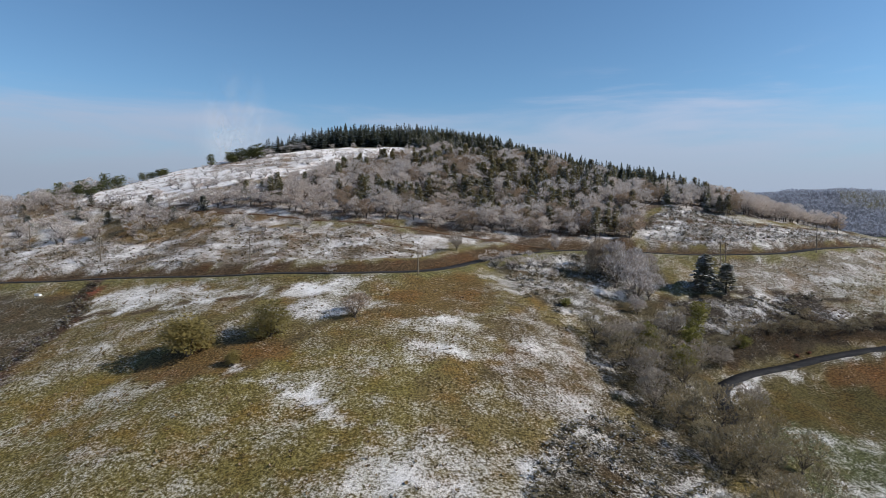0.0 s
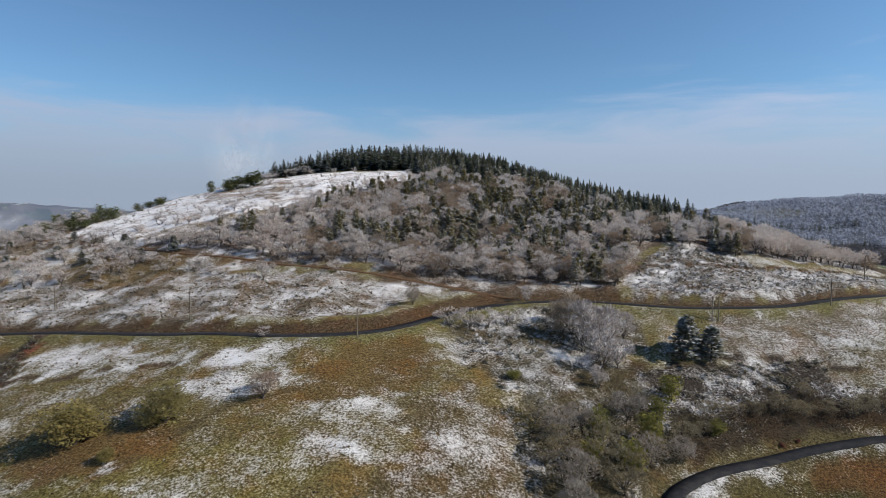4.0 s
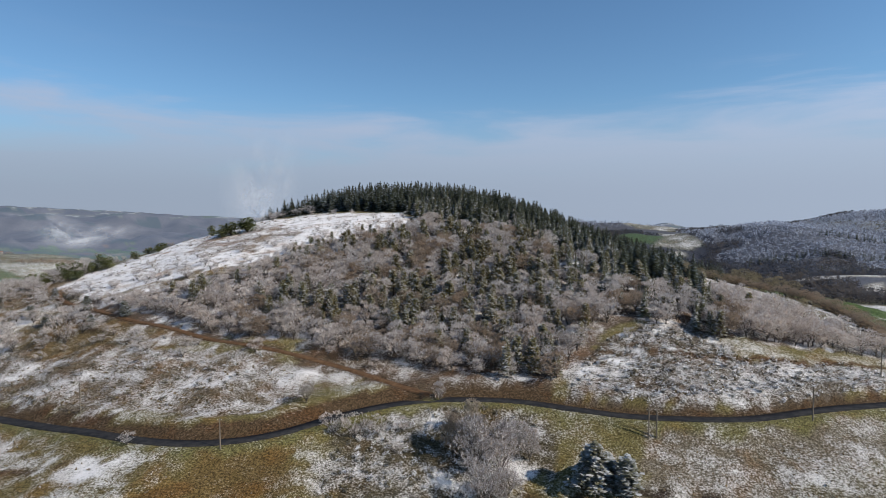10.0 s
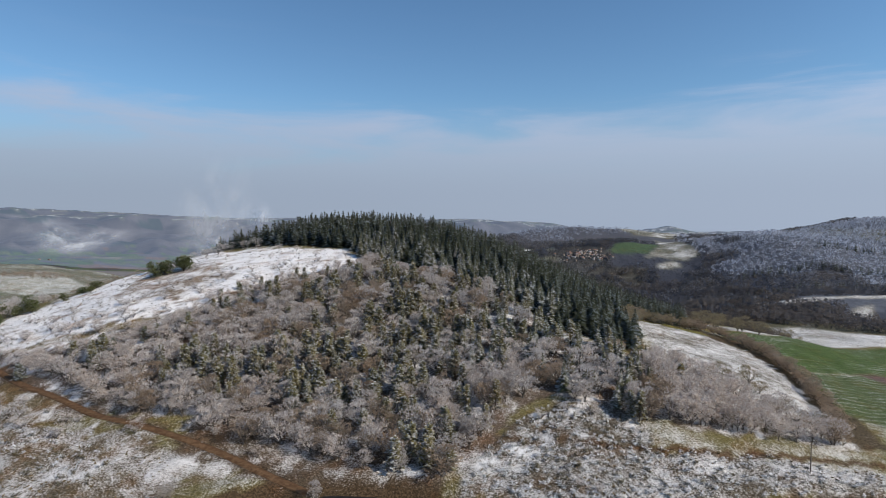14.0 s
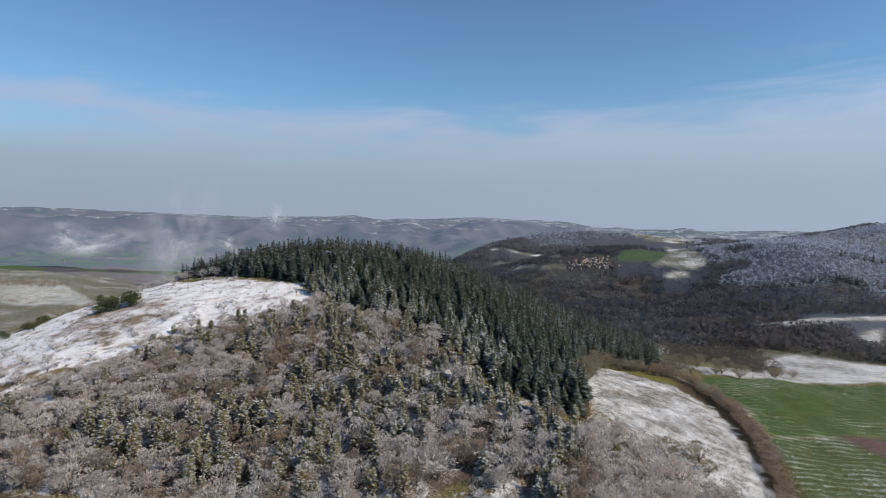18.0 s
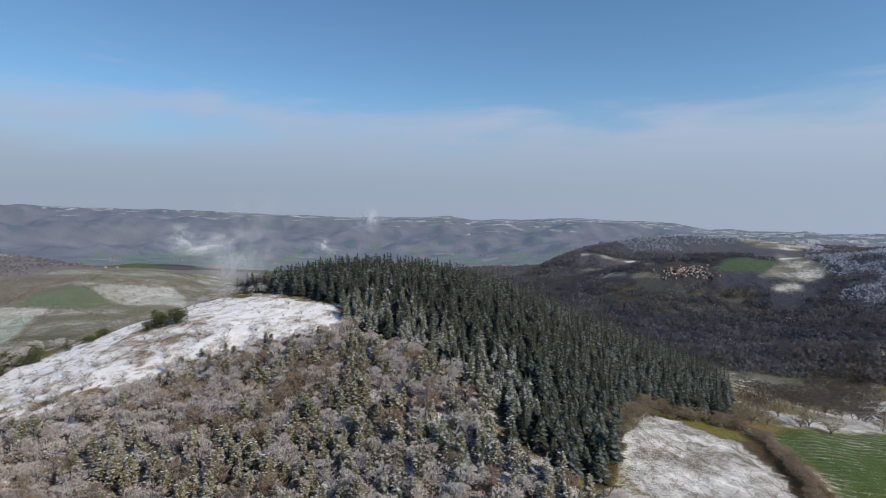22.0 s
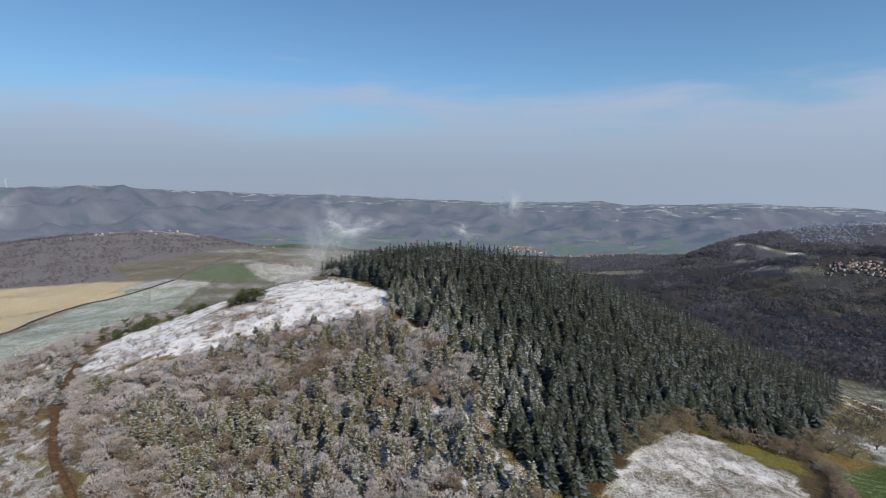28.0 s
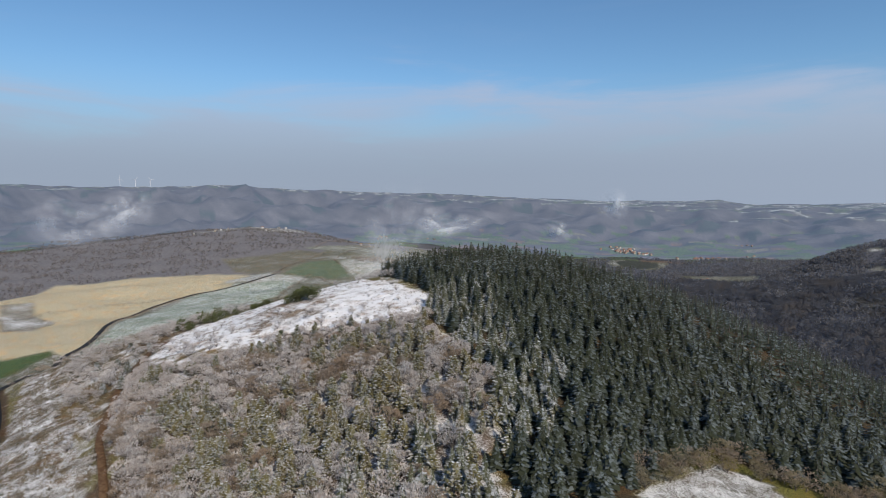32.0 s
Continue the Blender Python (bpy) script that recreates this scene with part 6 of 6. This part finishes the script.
def roof_mesh(w, d, h, rise, mat):
    """Two slopes with thickness and eaves."""
    e, t = 0.45, 0.28
    k = rise / d
    v = []
    for x in (-w - e, w + e):
        v += [(x, -d - e, h - k * e), (x, 0, h + rise), (x, d + e, h - k * e), (x, d + e, h - k * e + t), (x, 0, h + rise + t), (x, -d - e, h - k * e + t)]
    f = []
    for i in range(6):
        j = (i + 1) % 6
        f += [(i, j, j + 6), (i, j + 6, i + 6)]
    f += [(0, 5, 4), (0, 4, 1), (1, 4, 3), (1, 3, 2), (6, 7, 10), (6, 10, 11), (7, 8, 9), (7, 9, 10)]
    return tri_mesh("roof", v, f, [mat])


HOUSES = []
for i, (w, d, h, rise) in enumerate(((6, 4, 5.2, 1.9), (4.5, 3.6, 5.8, 1.6), (8, 4.5, 4.2, 2.0), (5, 4, 6.5, 1.8))):
    bm = bmesh.new()
    box_bm(bm, -0.35, 0.35, -0.35, 0.35, 0, 1.6)
    bm2 = bmesh.new()
    box_bm(bm2, -0.5, 0.5, -0.06, 0.06, -0.7, 0.7)
    HOUSES.append((w, d, h, rise, [wall_mesh(w, d, h, rise, m) for m in WALLS], [roof_mesh(w, d, h, rise, m) for m in ROOFS], bm_mesh("chimney", bm, WALLS[1]), bm_mesh("window", bm2, PANE)))


def house(x, y, turn, kind, wall, roof, group, size=0.8):
    w, d, h, rise, walls, roofs, stack_mesh, pane_mesh = HOUSES[kind]
    ob = new("house")
    ob.matrix_basis = pose(x, y, float(terrain(x, y)) + 0.4, 0, 0, turn) @ Matrix.Scale(size, 4)
    part("wall", walls[wall], ob)
    top = part("roof", roofs[roof], ob)
    part("chimney", stack_mesh, top).location = (w * 0.5, 0.6, h + rise - 0.5)
    for side in (-1, 1):
        for k in range(2 + kind % 2):
            part("window", pane_mesh, ob).location = ((k - 0.6) * w * 0.75, side * (d + 0.03), h * 0.62)
    return tagged(ob, ("rendered village house with an orange tiled roof", "plain village house with a brown tiled roof", "village house with snow on its tiled roof")[roof], "house", group)


vr = np.random.RandomState(301)
placed = []
while len(placed) < 82:
    cx, cy, sx, sy = ((60, 1140, 13, 8), (90, 1124, 14, 10), (112, 1110, 11, 9), (78, 1108, 16, 7))[vr.choice((0, 1, 1, 1, 2, 2, 3))]
    x, y = cx + vr.normal() * sx, cy + vr.normal() * sy
    if all(np.hypot(x - p, y - q) > 3.2 for p, q in placed):
        placed.append((x, y))
        house(x, y, vr.choice((20, 35, 110, 70)) + vr.uniform(-8, 8), vr.randint(4), vr.randint(3), vr.choice((0, 0, 0, 1, 1, 2)), "houses of the hill village", vr.uniform(0.24, 0.42))
placed = []
while len(placed) < 54:
    k = len(placed) % 3
    cx, cy, sx, sy = ((-1062, 1945, 34, 24), (-985, 1900, 34, 22), (-700, 1850, 26, 18))[k]
    x, y = cx + vr.normal() * sx, cy + vr.normal() * sy
    if all(np.hypot(x - p, y - q) > 11 for p, q in placed):
        placed.append((x, y))
        house(x, y, vr.uniform(0, 180), vr.randint(4), vr.choice((0, 0, 2)), vr.choice((0, 0, 1)), "houses of the valley village")
for x, y in ((-1690, 1290), (-1672, 1310), (-1705, 1322), (-1660, 1280), (-1500, 1380), (-1480, 1396), (-1560, 1240), (-1585, 1220), (-380, 1250), (-372, 1262), (-919, 784), (-902, 796), (-1120, 880), (-1136, 890), (-1100, 905), (-854, 2374), (-825, 2401), (-838, 2388), (-743, 2258), (-608, 1975), (-620, 1958), (-392, 1292)):
    house(x, y, vr.uniform(0, 180), vr.randint(4), vr.randint(2), vr.randint(2), "scattered farmhouses", 0.55)

for k in range(16):
    x, y = (-1400, -1310)[k % 2] + vr.normal() * 34, (612, 745)[k % 2] + vr.normal() * 24
    house(x, y, vr.uniform(0, 180), vr.randint(2), vr.randint(3), vr.choice((1, 2, 2)), "houses of the ridge hamlet", 0.6)

# ---- wind turbines on the far plateau ----
STEEL = Mat("white_painted_steel", 0.5, 0.4).color((0.52, 0.53, 0.56)).mat
TOWER = tri_mesh("tower", *tube([(0, 0, -10), (0, 0, 62)], (2.1, 1.2), 10), [STEEL])
NACELLE = tri_mesh("nacelle", *tube([(0, -3, 63), (0, -2.6, 63), (0, 3, 63), (0, 3.4, 63)], (0.2, 1.5, 1.5, 0.2), 8), [STEEL])
BLADE = tri_mesh("blade", *tube([(0, 0, 0.5), (0, 0, 6), (0, 0, 27)], (0.6, 1.1, 0.2), 4), [STEEL])
for k, (deg, far) in enumerate(((82.6, 4300), (81.4, 4350), (80.2, 4300))):
    x, y = 195 - far * math.sin(radians(deg)), 174 + far * math.cos(radians(deg))
    ob = new("wind_turbine")
    ob.matrix_basis = pose(x, y, float(terrain(x, y)), 0, 0, 80)
    part("tower", TOWER, ob)
    part("nacelle", NACELLE, ob)
    for j in range(3):
        part("blade", BLADE, ob).matrix_basis = pose(0, -3.6, 63, 0, 40 * k + 120 * j, 0)
    tagged(ob, "white three-bladed wind turbine standing still on the far plateau", "wind turbine", "far wind turbines")


# ---- lattice pylons in the sown field ----
GALVANISED = Mat("galvanised_steel", 0.6, 0.4).color((0.42, 0.43, 0.44)).mat
LEG = [(sx * r, sy * r, z) for sx, sy in ((-1, -1), (1, -1), (1, 1), (-1, 1)) for r, z in ((1.1, -0.5), (0.25, 13.0))]
LEG_MESHES = [tri_mesh("leg", *tube([LEG[2 * k], LEG[2 * k + 1]], (0.10, 0.07), 4), [GALVANISED]) for k in range(4)]
BRACE_MESH = tri_mesh("brace", *stack([tube([((-1) ** k * r0, -r0, z), (-(-1) ** k * r1, -r1, z + 2.2)], (0.05, 0.05), 4) for k, (r0, r1, z) in enumerate((0.98 - 0.143 * j, 0.84 - 0.143 * j, 1.0 + 2.2 * j) for j in range(5))]), [GALVANISED])
BEAM_MESH = tri_mesh("crossarm", *tube([(-2.4, 0, 12.4), (0, 0, 12.7), (2.4, 0, 12.4)], (0.06, 0.14, 0.06), 4), [GALVANISED])
for x, y in ((-570, 422), (-592, 478)):
    ob = new("pylon")
    ob.matrix_basis = pose(x, y, float(terrain(x, y)), 0, 0, 20)
    for me in LEG_MESHES:
        part("leg", me, ob)
    for quarter in range(4):
        part("brace", BRACE_MESH, ob).matrix_basis = pose(0, 0, 0, 0, 0, 90 * quarter)
    part("crossarm", BEAM_MESH, ob)
    tagged(ob, "slender grey lattice pylon standing in a sown field", "pylon", "pylons of the sown field")


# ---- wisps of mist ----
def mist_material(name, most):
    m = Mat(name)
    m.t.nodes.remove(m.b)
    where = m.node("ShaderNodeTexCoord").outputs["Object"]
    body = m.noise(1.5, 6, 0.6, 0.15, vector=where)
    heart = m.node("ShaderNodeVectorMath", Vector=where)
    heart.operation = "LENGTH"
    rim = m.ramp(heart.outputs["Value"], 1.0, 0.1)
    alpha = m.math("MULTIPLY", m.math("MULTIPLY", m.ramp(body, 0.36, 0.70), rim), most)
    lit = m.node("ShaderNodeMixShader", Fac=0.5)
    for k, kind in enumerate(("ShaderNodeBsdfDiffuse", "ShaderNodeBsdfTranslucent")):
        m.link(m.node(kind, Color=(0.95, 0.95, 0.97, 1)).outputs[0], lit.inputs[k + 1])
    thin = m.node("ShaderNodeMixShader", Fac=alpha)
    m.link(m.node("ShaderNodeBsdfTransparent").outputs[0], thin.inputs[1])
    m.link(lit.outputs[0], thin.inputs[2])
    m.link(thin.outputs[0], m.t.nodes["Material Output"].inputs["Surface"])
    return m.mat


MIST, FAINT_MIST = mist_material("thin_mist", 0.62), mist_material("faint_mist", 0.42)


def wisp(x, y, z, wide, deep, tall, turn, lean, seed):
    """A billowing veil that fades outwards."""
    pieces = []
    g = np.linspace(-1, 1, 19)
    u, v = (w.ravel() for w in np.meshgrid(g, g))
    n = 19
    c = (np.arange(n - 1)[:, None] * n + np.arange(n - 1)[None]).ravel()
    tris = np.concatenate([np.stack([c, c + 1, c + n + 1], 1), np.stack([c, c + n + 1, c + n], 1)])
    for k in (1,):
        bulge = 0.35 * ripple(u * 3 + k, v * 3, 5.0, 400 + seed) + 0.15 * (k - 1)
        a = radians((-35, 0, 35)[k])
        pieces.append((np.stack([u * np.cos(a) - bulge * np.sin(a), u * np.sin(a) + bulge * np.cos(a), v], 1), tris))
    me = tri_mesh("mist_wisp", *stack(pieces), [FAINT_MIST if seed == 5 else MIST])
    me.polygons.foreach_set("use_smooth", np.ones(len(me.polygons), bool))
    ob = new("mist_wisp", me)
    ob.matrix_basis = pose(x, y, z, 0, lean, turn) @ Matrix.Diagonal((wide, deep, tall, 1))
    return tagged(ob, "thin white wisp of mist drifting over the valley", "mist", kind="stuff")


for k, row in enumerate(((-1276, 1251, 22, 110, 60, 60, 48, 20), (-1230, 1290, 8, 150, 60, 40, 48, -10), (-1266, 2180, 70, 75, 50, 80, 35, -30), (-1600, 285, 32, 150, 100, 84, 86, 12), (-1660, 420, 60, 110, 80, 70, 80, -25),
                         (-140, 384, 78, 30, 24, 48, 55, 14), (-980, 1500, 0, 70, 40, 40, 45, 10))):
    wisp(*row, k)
